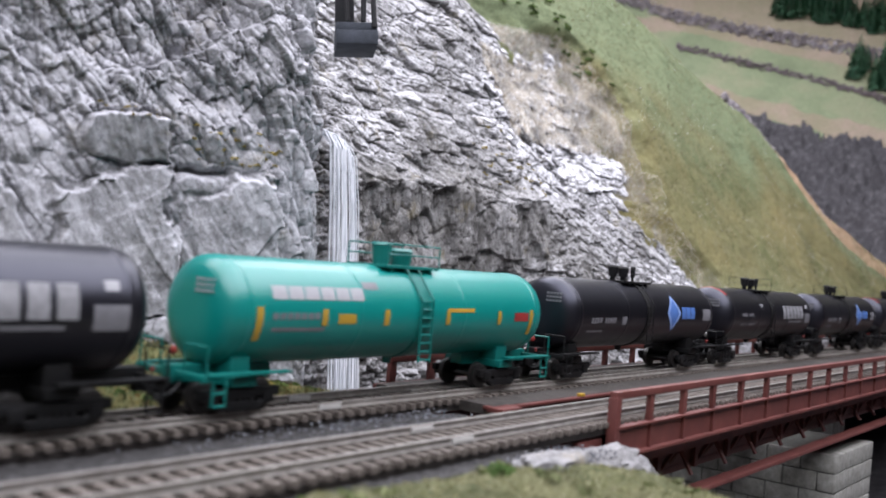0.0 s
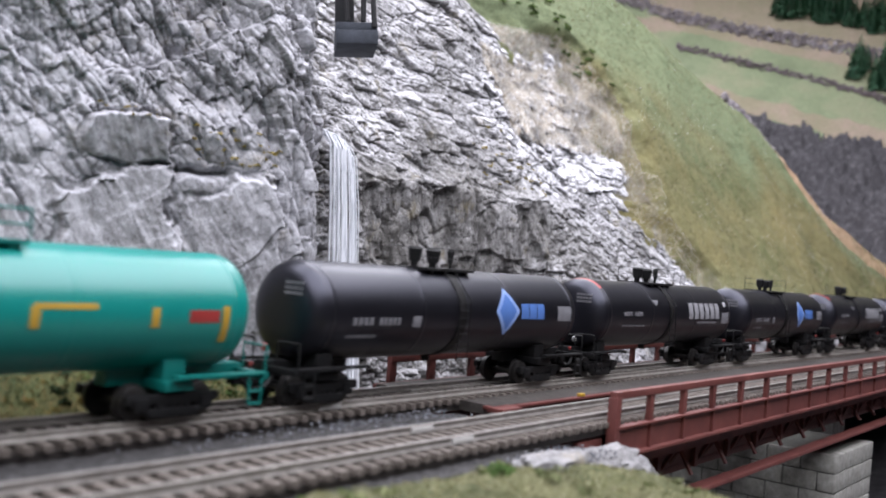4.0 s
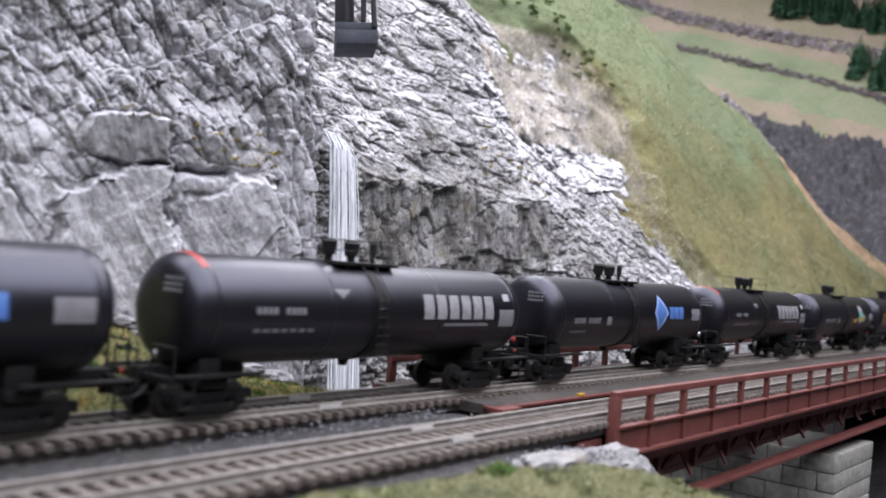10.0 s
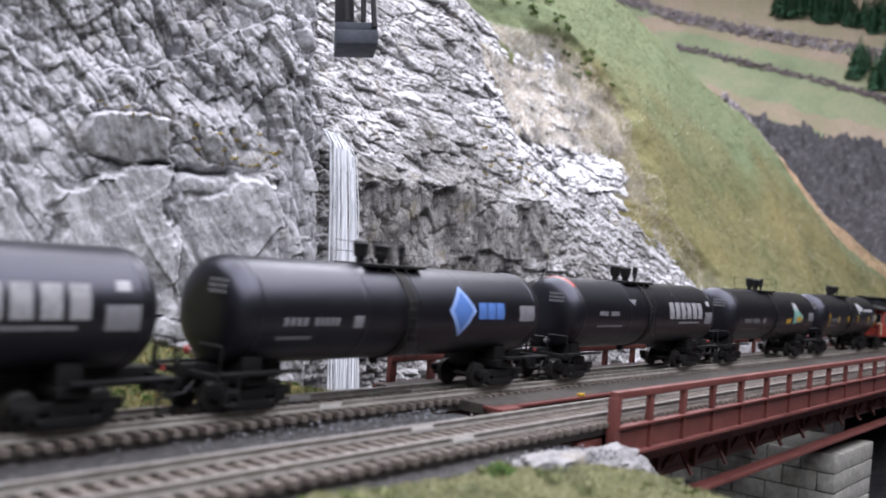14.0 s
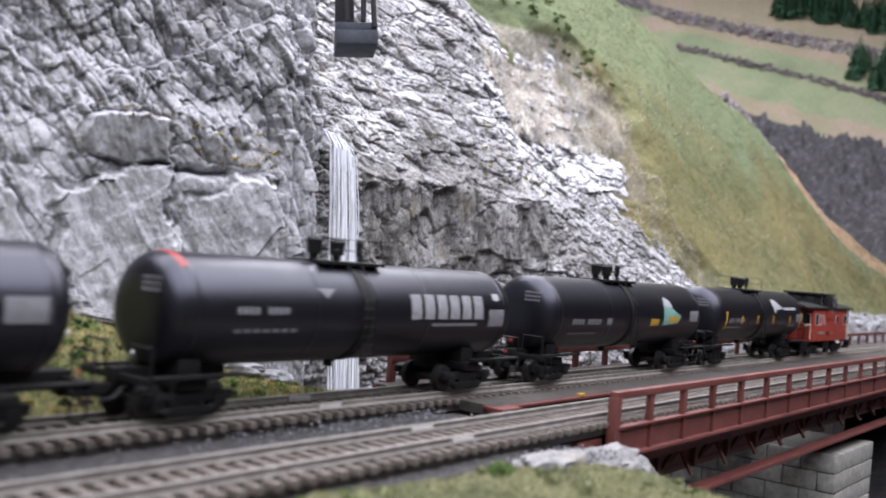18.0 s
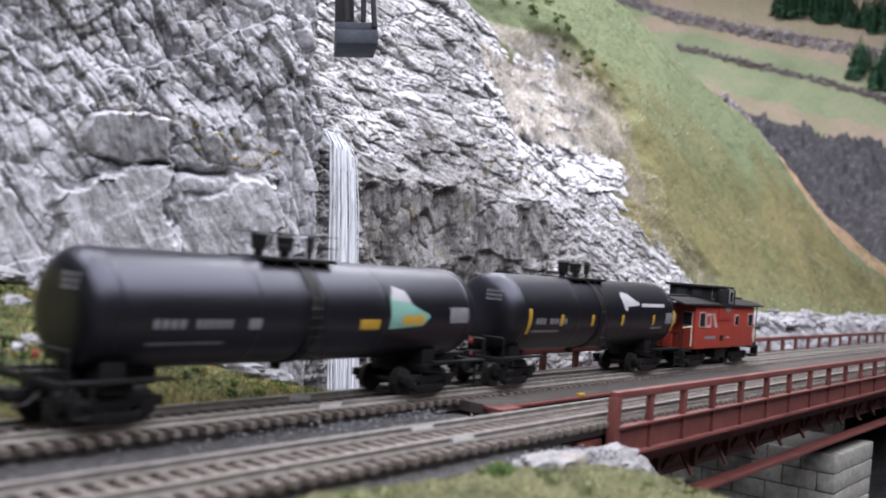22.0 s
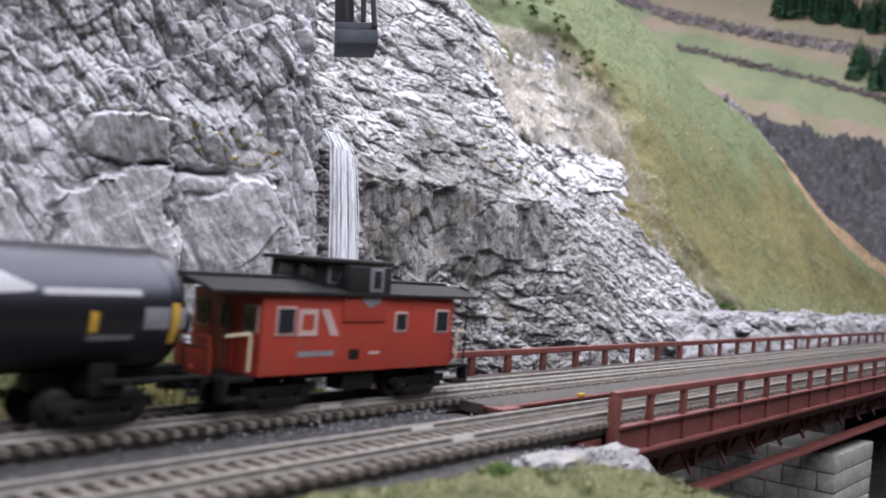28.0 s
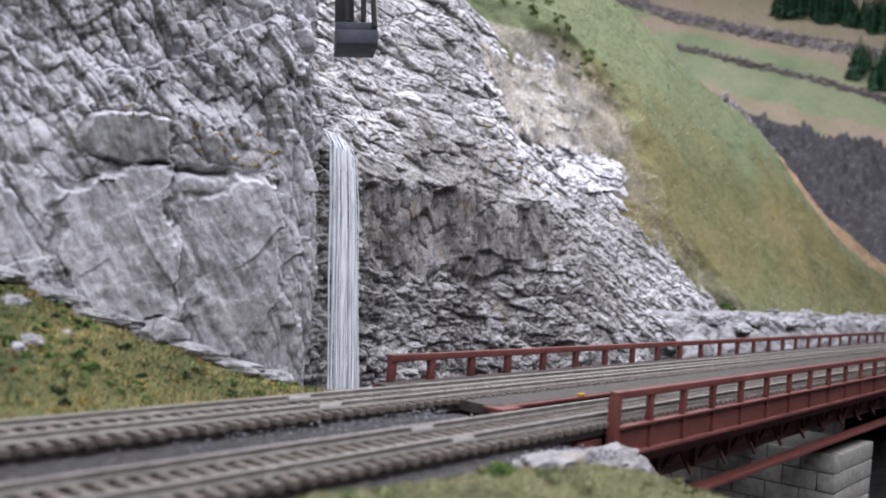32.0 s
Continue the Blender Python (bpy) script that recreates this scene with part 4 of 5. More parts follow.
track("railway_track", -63, -420, 1900, ((240, 1), (238, -1)), RAIL_BRIGHT, "weathered empty track with brown ties in front")


# ---- the two red bridges ----
POST_X = [328, 357, 390, 423, 459, 496, 533]
while POST_X[-1] < 1500:
    POST_X.append(POST_X[-1] + 38)


def rear_bridge():
    t = thing("girder_bridge", "oxide red railway bridge with post railing and brown deck", "bridge", (0, 0, 0), "red bridges")
    part("deck", boxed(316, -31, -7.5, 1900, 33, -3.4), DECK_WOOD, t)
    for y in (-5.2, 5.2):
        part("guard_rail", boxed(306, y - 0.5, -3.0, 1900, y + 0.5, -1.5), RAIL_METAL, t)
    part("far_girder", boxed(318, 33.2, -22, 1900, 37, -4), OXIDE, t)
    part("near_girder", boxed(318, -31, -20, 1900, -28.5, -5), OXIDE, t)
    part("near_flange", boxed(314, -33, -5, 1900, -26.5, -3.6, 0.3), OXIDE, t)
    part("yellow_tag", boxed(382.5, -33.2, -3.6, 386.5, -31, -2.2, 0.3), YELLOW, t, "small yellow tag")
    part("gusset", boxed(312, -38, -5.4, 326, -30, -3.4, 0.3), OXIDE, t)
    part("top_rail", boxed(326, 33.4, 5.6, 1560, 36.6, 8.9, 0.5), OXIDE, t)
    post = None
    for x in POST_X:
        if post is None:
            post = part("post", boxed(-2.2, 34, -4, 2.2, 36.2, 6, 0.2), OXIDE, t, at=(x, 0, 0))
        else:
            same_mesh("post", post, t, (x, 0, 0))
    for i in range(20):
        x = 330 + i * 60
        part("cross_beam", boxed(x, -28, -19, x + 4, 33, -8), OXIDE, t)
    for x in (560, 850, 1250):
        part("bearing", boxed(x + 90, -30, -52, x + 110, 34, -21), OXIDE, t)
    part("bottom_chord", boxed(330, -30, -43, 1560, -26, -39.5), OXIDE, t)
    for i in range(26):
        xa = 335 + i * 45
        part("web_plate", boxed(xa, -29, -41, xa + 7, -27.5, -18), OXIDE, t)


def near_bridge():
    t = thing("girder_bridge", "oxide red plate girder bridge on a lattice truss", "bridge", (0, -63, 0), "red bridges")
    part("deck", boxed(324, -15.0, -7, 1900, 16, -4.9), DECK_WOOD, t)
    part("outer_girder", boxed(326, -16.4, -15, 1900, -15.0, -5), OXIDE, t)
    part("outer_top_flange", boxed(325, -18.6, -5.2, 1900, -14.6, -4.2, 0.2), OXIDE, t)
    part("outer_bottom_flange", boxed(325, -19, -16.4, 1900, -13, -15, 0.2), OXIDE, t)
    part("inner_girder", boxed(326, 16.4, -15, 1900, 17.8, -4.4), OXIDE, t)
    part("top_rail", boxed(324, -18, 6.3, 1560, -14.8, 9.2, 0.4), OXIDE, t)
    part("end_plate", boxed(323.6, -18.4, -16, 327.4, -14.6, 7, 0.3), OXIDE, t)
    part("end_bracket", boxed(306, -13, -12, 324, -10, -9, 0.3), OXIDE, t)
    post = rib = None
    for x in POST_X:
        if post is None:
            post = part("post", boxed(-1.8, -17.4, -4.2, 1.8, -15.2, 6.5, 0.2), OXIDE, t, at=(x, 0, 0))
            rib = part("stiffener", boxed(-0.9, -17.8, -15, 0.9, -16.3, -5.2), OXIDE, t, at=(x, 0, 0))
        else:
            same_mesh("post", post, t, (x, 0, 0))
            same_mesh("stiffener", rib, t, (x, 0, 0))
    # the truss stands back in the shade of the deck; its outer chord lies further out
    part("outer_chord", boxed(330, -16.0, -43.2, 1560, -13, -41.2, 0.3), OXIDE, t)
    part("outer_chord_lip", boxed(330, -13, -43.5, 1560, -6, -42.6), OXIDE, t)
    part("inner_chord", boxed(330, 11, -43, 1560, 15, -39.5, 0.3), OXIDE, t)
    part("centre_web", boxed(330, 4, -30, 1560, 6, -15), OXIDE, t)
    # solid plate added behind the truss so that its shaded gaps read dark
    part("truss_backing", boxed(330, 11.2, -39.4, 1560, 13.2, -15.3), OXIDE, t)
    part("soffit", boxed(326, -15, -15.2, 1900, 16.4, -14), OXIDE, t)
    for i in range(27):
        xa = 335 + i * 45
        part("hanger", boxed(xa - 2, 8, -42, xa + 2, 10.5, -15), OXIDE, t)
        part("diagonal", rods([((xa, 9, -41), (xa + 45, 9, -16))], 1.2, 6), OXIDE, t)
        part("cross_frame", rods([((xa + 20, 0, -41.5), (xa + 20, 14, -18)), ((xa + 20, 14, -41.5), (xa + 20, 0, -18))], 1.2, 6), OXIDE, t)


rear_bridge()
near_bridge()


def pier(x0, y0, top, lx, ly, label):
    t = thing("stone_pier", label, "bridge pier", (x0, y0, 0), "bridge piers")
    part("core", boxed(1.2, 1.2, -178, lx - 1.2, ly - 1.2, top - 0.6), MORTAR, t)
    rnd = random.Random(x0)
    z, row = top, 0
    while z > -130:
        h = 12.4
        for face in ("x", "y"):
            length = ly if face == "x" else lx
            u = -11 if row % 2 else 0
            while u < length:
                a, b = max(u, 0), min(u + 22, length)
                if b - a > 3:
                    e = rnd.uniform(0, 0.5)
                    if face == "x":
                        part("block", boxed(-e, a + 0.4, z - h + 0.4, 6, b - 0.4, z - 0.4, 0.9), MASONRY, t)
                    else:
                        part("block", boxed(a + 0.4, -e, z - h + 0.4, b - 0.4, 6, z - 0.4, 0.9), MASONRY, t)
                u += 22
        z -= h
        row += 1


pier(637, -80, -51, 94, 116, "grey cut-stone bridge pier with rounded block corners")
pier(905, 2, -57, 70, 34, "grey cut-stone bridge pier farther along in the shade")


# ---- the train ----
RAD, AXIS = 17.9, 32.1


def on_side(bm, x0, x1, a0, a1, lift=0.12, r=RAD, n=6):
    """A patch on the viewer's side of a tank, between two angles (0 = level, up positive, degrees)."""
    rows = []
    for i in range(n + 1):
        a = radians(a0 + (a1 - a0) * i / n)
        y, z = -(r + lift) * math.cos(a), AXIS + (r + lift) * math.sin(a)
        rows.append((bm.verts.new((x0, y, z)), bm.verts.new((x1, y, z))))
    for (a, b), (c, d) in zip(rows[:-1], rows[1:]):
        bm.faces.new((a, b, d, c))
    return bm


def side_shape(pts, lift=0.12, r=RAD):
    """A flat outline of (x, angle) wrapped on the tank's side, cut into strips so that it follows the curve."""
    bm = bmesh.new()
    lo, hi = min(p[1] for p in pts), max(p[1] for p in pts)
    n = 14

    def spans(a):
        xs = []
        for (x1, a1), (x2, a2) in zip(pts, pts[1:] + pts[:1]):
            if (a1 <= a < a2) or (a2 <= a < a1):
                xs.append(x1 + (x2 - x1) * (a - a1) / (a2 - a1))
        xs.sort()
        return xs
    prev = None
    for i in range(n + 1):
        a = lo + (hi - lo) * min(max(i / n, 0.002), 0.998)
        xs = spans(a)
        if len(xs) < 2:
            prev = None
            continue
        y, z = -(r + lift) * math.cos(radians(a)), AXIS + (r + lift) * math.sin(radians(a))
        row = (bm.verts.new((xs[0], y, z)), bm.verts.new((xs[-1], y, z)))
        if prev:
            bm.faces.new((prev[0], prev[1], row[1], row[0]))
        prev = row
    return bm


def bars(name, x0, x1, a0, a1, count, material, text, gap=0.2):
    """Unreadable lettering as upright bars of the writing's size, each a part."""
    w = (x1 - x0) / count
    return [(name, plate(x0 + i * w, x0 + (i + 1 - gap) * w, a0, a1), material, text) for i in range(count)]


WHEEL = 5.2


def truck(parent, x, metal, rnd):
    """A two-axle truck: bolster, two cast side frames with springs, added dark beams, and two wheelsets that turn."""
    t = part("truck", boxed(x - 2.8, -10.5, 5.0, x + 2.8, 10.5, 9.4, 0.5), metal, parent)
    half = 11.4
    for side in (-1, 1):
        y = side * 12.2
        bm = bmesh.new()
        box(bm, x - 16.5, y - 1.2, 5.2, x + 16.5, y + 1.2, 8.2, 0.5)
        box(bm, x - 8.5, y - 1.3, 1.2, x + 8.5, y + 1.3, 4.0, 0.4)
        for d in (-1, 1):
            rod(bm, (x + d * 8, y, 2.6), (x + d * 14, y, 6.4), 1.5, 8)
            box(bm, x + d * 4.6 - 1.0, y - 1.1, 3.4, x + d * 4.6 + 1.0, y + 1.1, 6.0, 0.3)
        part("side_frame", bm, metal, t)
        for k in (-2.4, 0, 2.4):
            part("spring", rod(bmesh.new(), (x + k, y, 3.6), (x + k, y, 6.0), 1.1, 10), metal, t)
        for k in (-half, half):
            part("journal_box", boxed(x + k - 2.3, y - 1.8, 3.2, x + k + 2.3, y + 1.8, 7.4, 0.5), metal, t)
    # black beams added as mass where deep shade lies under the car
    for k in (-5.4, 5.4):
        part("dark_beam", boxed(x + k - 1.0, -9.5, 3.0, x + k + 1.0, 9.5, 6.2, 0.3), metal, t)
    wheels = []
    r = WHEEL
    for k in (-half, half):
        prof = [(-10.6, 0.0), (-10.6, 1.0), (-9.8, 1.2), (-9.8, r - 0.45), (-9.6, r - 0.05), (-7.6, r), (-7.5, r + 0.65), (-6.8, r + 0.65), (-6.7, r - 0.45), (-6.9, 1.2)]
        bm = lathe_x(prof + [(-a, b) for a, b in prof[::-1]], 28)
        bmesh.ops.rotate(bm, verts=bm.verts, matrix=Matrix.Rotation(radians(90), 3, "Z"))
        wheels.append(part("wheelset", bm, WHEEL_STEEL, t, at=(x + k, 0, r)))
    return wheels


def tank_car(x0, skin, metal, length, label, fittings, decals, seed, ring=None, group="tank cars"):
    """x runs from the leading end; the axles stand on the rails at z = 0."""
    rnd = random.Random(seed)
    car = thing("tank_car", label, "tank car", (x0, 0, 0), group)
    dish, crown = 9.0, 7.0
    prof = [(1.0 + crown * (1 - math.sqrt(max(0.0, 1 - k ** 3.8))), RAD * k) for k in (0.0, 0.15, 0.3, 0.45, 0.58, 0.7, 0.8, 0.88, 0.94, 0.975, 0.993, 1.0)]
    seam = [(dish + 0.4, RAD), (dish + 0.6, RAD + 0.14), (dish + 1.5, RAD + 0.14), (dish + 1.7, RAD), (dish + 2.4, RAD)]
    tank_prof = prof + seam
    for k in (0.33, 0.66):
        xx = length * k
        tank_prof += [(xx - 1.2, RAD), (xx - 0.3, RAD), (xx - 0.2, RAD + 0.05), (xx + 0.2, RAD + 0.05), (xx + 0.3, RAD), (xx + 1.2, RAD)]
    tank_prof += [(length - a, b) for a, b in (prof + seam)[::-1]]
    bm = lathe_x(tank_prof, 64)
    bmesh.ops.translate(bm, verts=bm.verts, vec=(0, 0, AXIS))
    tank = part("tank", bm, skin, car)
    tank.data.set_sharp_from_angle(angle=radians(60))
    mid = length * (0.52 if length > 185 else 0.465)
    if ring is not None:
        bm = bmesh.new()
        rows = []
        for i in range(13):
            a = radians(50 + 64 * i / 12)
            rows.append([bm.verts.new((x, -r * math.cos(a), AXIS + r * math.sin(a))) for x, r in ((dish - 3.6, RAD * 0.935), (dish - 2.4, RAD * 0.982), (dish - 0.9, RAD * 1.006), (dish + 0.2, RAD + 0.3), (dish + 1.1, RAD + 0.3))])
        for p, q in zip(rows[:-1], rows[1:]):
            for k in range(4):
                bm.faces.new((p[k], p[k + 1], q[k + 1], q[k]))
        part("end_mark", bm, ring, tank, "red painted edge on the tank end")
    # saddle band and ladder at the middle
    band = lathe_x([(mid - 2.4, RAD), (mid - 2.4, RAD + 0.4), (mid + 2.4, RAD + 0.4), (mid + 2.4, RAD)], 48)
    bmesh.ops.translate(band, verts=band.verts, vec=(0, 0, AXIS))
    part("saddle_band", band, metal, car)
    lad = []
    for sx in (-3.5, 3.5):
        lad.append(((mid + sx, -18.9, 14), (mid + sx, -18.9, 38)))
        lad.append(((mid + sx, -18.9, 38), (mid + sx, -9, 50)))
    for i in range(8):
        lad.append(((mid - 3.5, -18.9, 15 + 3.2 * i), (mid + 3.5, -18.9, 15 + 3.2 * i)))
    part("ladder", rods(lad, 0.42 if length > 185 else 0.2, 6), metal, car)
    # top platform, valve housings and rail
    bm = boxed(mid - 16, -10, 49.2, mid + 16, 10, 50.4, 0.2)
    for sx in (-11, -3, 5, 12):
        box(bm, mid + sx - 0.8, -9, 46, mid + sx + 0.8, 9, 49.3)
    part("platform", bm, metal, car)
    for fx, fr, fh in fittings:
        bm = bmesh.new()
        neck = 0.0 if length > 185 else fh * 0.42
        rod(bm, (mid + fx, 0, 49), (mid + fx, 0, 49.5 + neck), fr * 0.5, 14)
        rod(bm, (mid + fx, 0, 49 + neck), (mid + fx, 0, 49 + fh), fr * 0.8, 18, fr)
        rod(bm, (mid + fx, 0, 49 + fh), (mid + fx, 0, 50 + fh), fr * 1.1, 18, fr * 0.8)
        part("valve_housing", bm, metal, car)
    rail = []
    for sy in (-10, 10):
        rail += [((mid - 16, sy, 50), (mid - 16, sy, 58.5)), ((mid + 16, sy, 50), (mid + 16, sy, 58.5)), ((mid - 16, sy, 58.5), (mid + 16, sy, 58.5)), ((mid - 16, sy, 54.5), (mid + 16, sy, 54.5))]
    part("platform_rail", rods(rail, 0.32 if length > 185 else 0.14, 6), metal, car)
    # underframe
    for xa, xb in ((-6, 34), (length - 44, length + 6)):
        part("stub_sill", boxed(xa, -3, 9.5, xb, 3, 14.9, 0.4), metal, car)
    for sx in (13, length - 27):
        bm = boxed(sx - 5, -15, 9, sx + 5, 15, 12, 0.4)
        box(bm, sx - 4, -12, 11.5, sx + 4, 12, 18, 0.4)
        part("bolster", bm, metal, car)
    for e, d in ((-4, -1), (length + 4, 1)):
        part("end_sill", boxed(e - 1.2, -17.5, 11.2, e + 1.2, 17.5, 13.4, 0.3), metal, car)
        part("running_board", boxed(min(e, e - d * 34), -18.2, 13, max(e, e - d * 34), -14.6, 13.8, 0.2), metal, car)
        part("running_board", boxed(min(e, e - d * 34), 14.6, 13, max(e, e - d * 34), 18.2, 13.8, 0.2), metal, car)
        for sy in (-1, 1):
            part("end_rail", path_rods([(e, sy * 17, 13), (e, sy * 17, 22), (e, sy * 6, 22), (e, sy * 6, 13)], 0.4, 6), metal, car)
        bm = boxed(min(e, e + d * 8), -1.6, 7.2, max(e, e + d * 8), 1.6, 10.2, 0.5)
        box(bm, min(e + d * 4, e + d * 9), -3, 6.8, max(e + d * 4, e + d * 9), 3, 10.6, 0.7)
        part("coupler", bm, FRAME_BLACK, car)
        part("brake_hose", path_rods([(e, -5, 10), (e + d * 4, -5.5, 6.5), (e + d * 8, -5, 6)], 0.6, 6), FRAME_BLACK, car)
        part("step", rods([((e - d * 2, -18, 12), (e - d * 2, -18, 4)), ((e - d * 7, -18, 12), (e - d * 7, -18, 4)), ((e - d * 2, -18, 4), (e - d * 7, -18, 4)), ((e - d * 2, -18, 8), (e - d * 7, -18, 8))], 0.4, 6), metal, car)
    part("brake_wheel", lathe_x([(-1.6, 0), (-1.6, 0.6), (-1.4, 1.2), (-1.0, 1.5), (-0.6, 1.2), (-0.8, 0)], 16), BRIGHT_STEEL if seed in (4, 6) else REDMARK, car, at=(-1.5, -4.5 if seed in (4, 6) else 2.0, 19))
    part("rear_marker", lathe_x([(0.6, 0), (0.6, 0.6), (1.0, 0.9), (1.4, 0.6), (1.4, 0)], 14), REDMARK, car, at=(length + 2, -11, 15.5), label="small red end marker")
    part("bottom_valve", rod(bmesh.new(), (mid, 0, 11.6), (mid, 0, 15), 1.6, 14, 2.4), metal, car)
    for name, bm, material, text in decals:
        part(name, bm, material, tank, text)
    wheels = truck(car, 13, FRAME_BLACK, rnd) + truck(car, length - 27, FRAME_BLACK, rnd)
    return car, wheels


LEN = 181.5
ROUND = [(-12, 3.0, 8.6), (0, 3.2, 8.2), (12, 1.5, 8.5)]


def plate(x0, x1, a0, a1):
    return on_side(bmesh.new(), x0, x1, a0, a1)


def end_label(seed):
    """Small stencil lines on the leading dished end."""
    bm = bmesh.new()
    rnd = random.Random(seed)
    for k in range(3):
        z = AXIS + 9.5 - 1.8 * k
        y1 = -10.5
        for i in range(5):
            ya = y1 + i * 1.7
            r = math.hypot(ya + 0.7, z - AXIS)
            x = 1.0 + 7.0 * (1 - math.sqrt(max(0, 1 - (r / RAD) ** 3.8))) - 0.5
            bm.faces.new([bm.verts.new(q) for q in ((x, ya, z), (x, ya + 1.3, z), (x, ya + 1.3, z + 1.1), (x, ya, z + 1.1))])
    return bm


def sable_decals(seed):
    """A car with a white lettered name near its rear end, drawn as white blocks."""
    return bars("letter_block", 109, 157.5, -5, 26, 6, LETTER_GREY, "pale letter block", 0.24) + bars("stencil_bar", 25, 34.5, 0, 7.5, 4, GREYDECAL, "grey stencil bar", 0.3) + bars("stencil_bar", 37.5, 47, 0, 7.5, 4, GREYDECAL, "grey stencil bar", 0.3) + bars("stencil_bar", 24.5, 52, -19, -15, 7, GREYDECAL, "grey stencil bar", 0.3) + [
            ("sub_line", plate(122, 152, -14, -10), GREYDECAL, "thin grey line of print"),
            ("data_panel", plate(160, 171.5, -15, 8), GREYDECAL, "grey data panel"),
            ("badge", plate(163.5, 168, 20, 30), WHITE, "small white badge"),
            ("triangle_mark", side_shape([(60, 29), (69, 29), (64.5, 18)]), GREYDECAL, "small grey triangle"),
            ("end_stencil", end_label(seed), GREYDECAL, "grey stencil lines")]


def lozenge_decals(seed):
    """A car with a blue lozenge and blue blocks."""
    return bars("blue_block", 128, 147.5, -5, 17, 3, BLUE, "blue letter block", 0.1) + bars("stencil_bar", 20, 31.5, -12, -3, 4, GREYDECAL, "grey stencil bar", 0.3) + bars("stencil_bar", 34, 46.5, -12, -3, 5, GREYDECAL, "grey stencil bar", 0.3) + [
            ("lozenge", side_shape([(108, 6), (117, 40), (126.5, 6), (117, -29)]), SKYBLUE, "pale blue lozenge emblem"),
            ("lozenge_centre", side_shape([(110.5, 6), (117, 32), (124, 6), (117, -20)], 0.2), BLUE, "blue middle of the emblem"),
            ("data_panel", plate(159, 172, -8, 14), GREYDECAL, "grey data panel"),
            ("class_bar", plate(53, 58, -15, -1), GREYDECAL, "grey stencil bar"),
            ("stencil_bar", plate(18, 34, -28, -24), GREYDECAL, "grey stencil bar"),
            ("end_stencil", end_label(seed), GREYDECAL, "grey stencil lines")]


def state_decals(seed):
    return bars("stencil_bar", 21, 33, -14, -5, 4, GREYDECAL, "grey stencil bar", 0.3) + bars("stencil_bar", 36, 50, -14, -5, 6, GREYDECAL, "grey stencil bar", 0.3) + [
            ("green_field", side_shape([(123, -17), (123, 24), (128, 34), (131, 20), (139, 8), (147, 0), (142, -14)]), GREENDECAL, "pale green patch emblem"),
            ("white_peak", side_shape([(123.5, 18), (125, 36), (132, 30), (135, 14)], 0.2), WHITE, "white part of the emblem"),
            ("yellow_field", plate(130, 143, -12, 0), YELLOW, "yellow part of the emblem"),
            ("yellow_panel", plate(107, 117.5, -17, -5), YELLOW, "yellow panel"),
            ("data_panel", plate(159, 172, -10, 10), GREYDECAL, "grey data panel"),
            ("class_bar", plate(56, 61, -15, -4), GREYDECAL, "grey stencil bar"),
            ("stencil_bar", plate(20, 48, -31, -28), GREYDECAL, "grey stencil bar"),
            ("end_stencil", end_label(seed), GREYDECAL, "grey stencil lines")]


def stripes(xs, a0, a1, w=2.6):
    return [("yellow_stripe", on_side(bmesh.new(), x, x + w, a0, a1, 0.3), YELLOW, "yellow reflector stripe") for x in xs]


def swirl_decals(seed):
    return bars("stencil_bar", 20, 29, -13, -4, 3, GREYDECAL, "grey stencil bar", 0.3) + bars("stencil_bar", 32, 48, -13, -4, 6, GREYDECAL, "grey stencil bar", 0.3) + [
            ("swirl", side_shape([(105, 34), (108, 44), (114, 40), (121, 28), (126, 22), (123, 17), (116, 26), (112, 28), (110, 8), (107, 9)]), WHITE, "white sweeping emblem"),
            ("name_bar", plate(127, 156, 16, 22), WHITE, "white lettering bar"),
            ("data_panel", plate(157, 171, -14, 6), GREYDECAL, "grey data panel"),
            ("stencil_bar", plate(18, 42, -26, -22), GREYDECAL, "grey stencil bar"),
            ("stencil_bar", plate(140, 154, -24, -19), GREYDECAL, "grey stencil bar"),
            ("end_stencil", end_label(seed), GREYDECAL, "grey stencil lines")] + stripes((13, 166), -28, 10) + stripes((41, 71, 103, 140), -16, 2)


def teal_decals(seed):
    return bars("letter_block", 20, 64, 16, 31, 6, WHITE, "white letter block", 0.1) + bars("stencil_bar", 20, 45, -5, 2, 8, GREYDECAL, "pale stencil bar", 0.3) + [
            ("stencil_bar", plate(20, 44, -18, -14), GREYDECAL, "pale stencil bar"),
            ("yellow_panel", plate(50, 59, -10, 1), YELLOW, "yellow panel"),
            ("corner_mark", plate(112, 130, 4, 9), YELLOW, "yellow corner stripe"),
            ("red_panel", plate(160, 171, -8, 4), REDMARK, "small red panel"),
            ("grey_tag", plate(64, 72, 30, 40), GREYDECAL, "small grey tag"),
            ("end_stencil", end_label(seed), WHITE, "white stencil lines")] + stripes((13, 172), -28, 8) + stripes((42, 74, 111, 147), -12, 6)


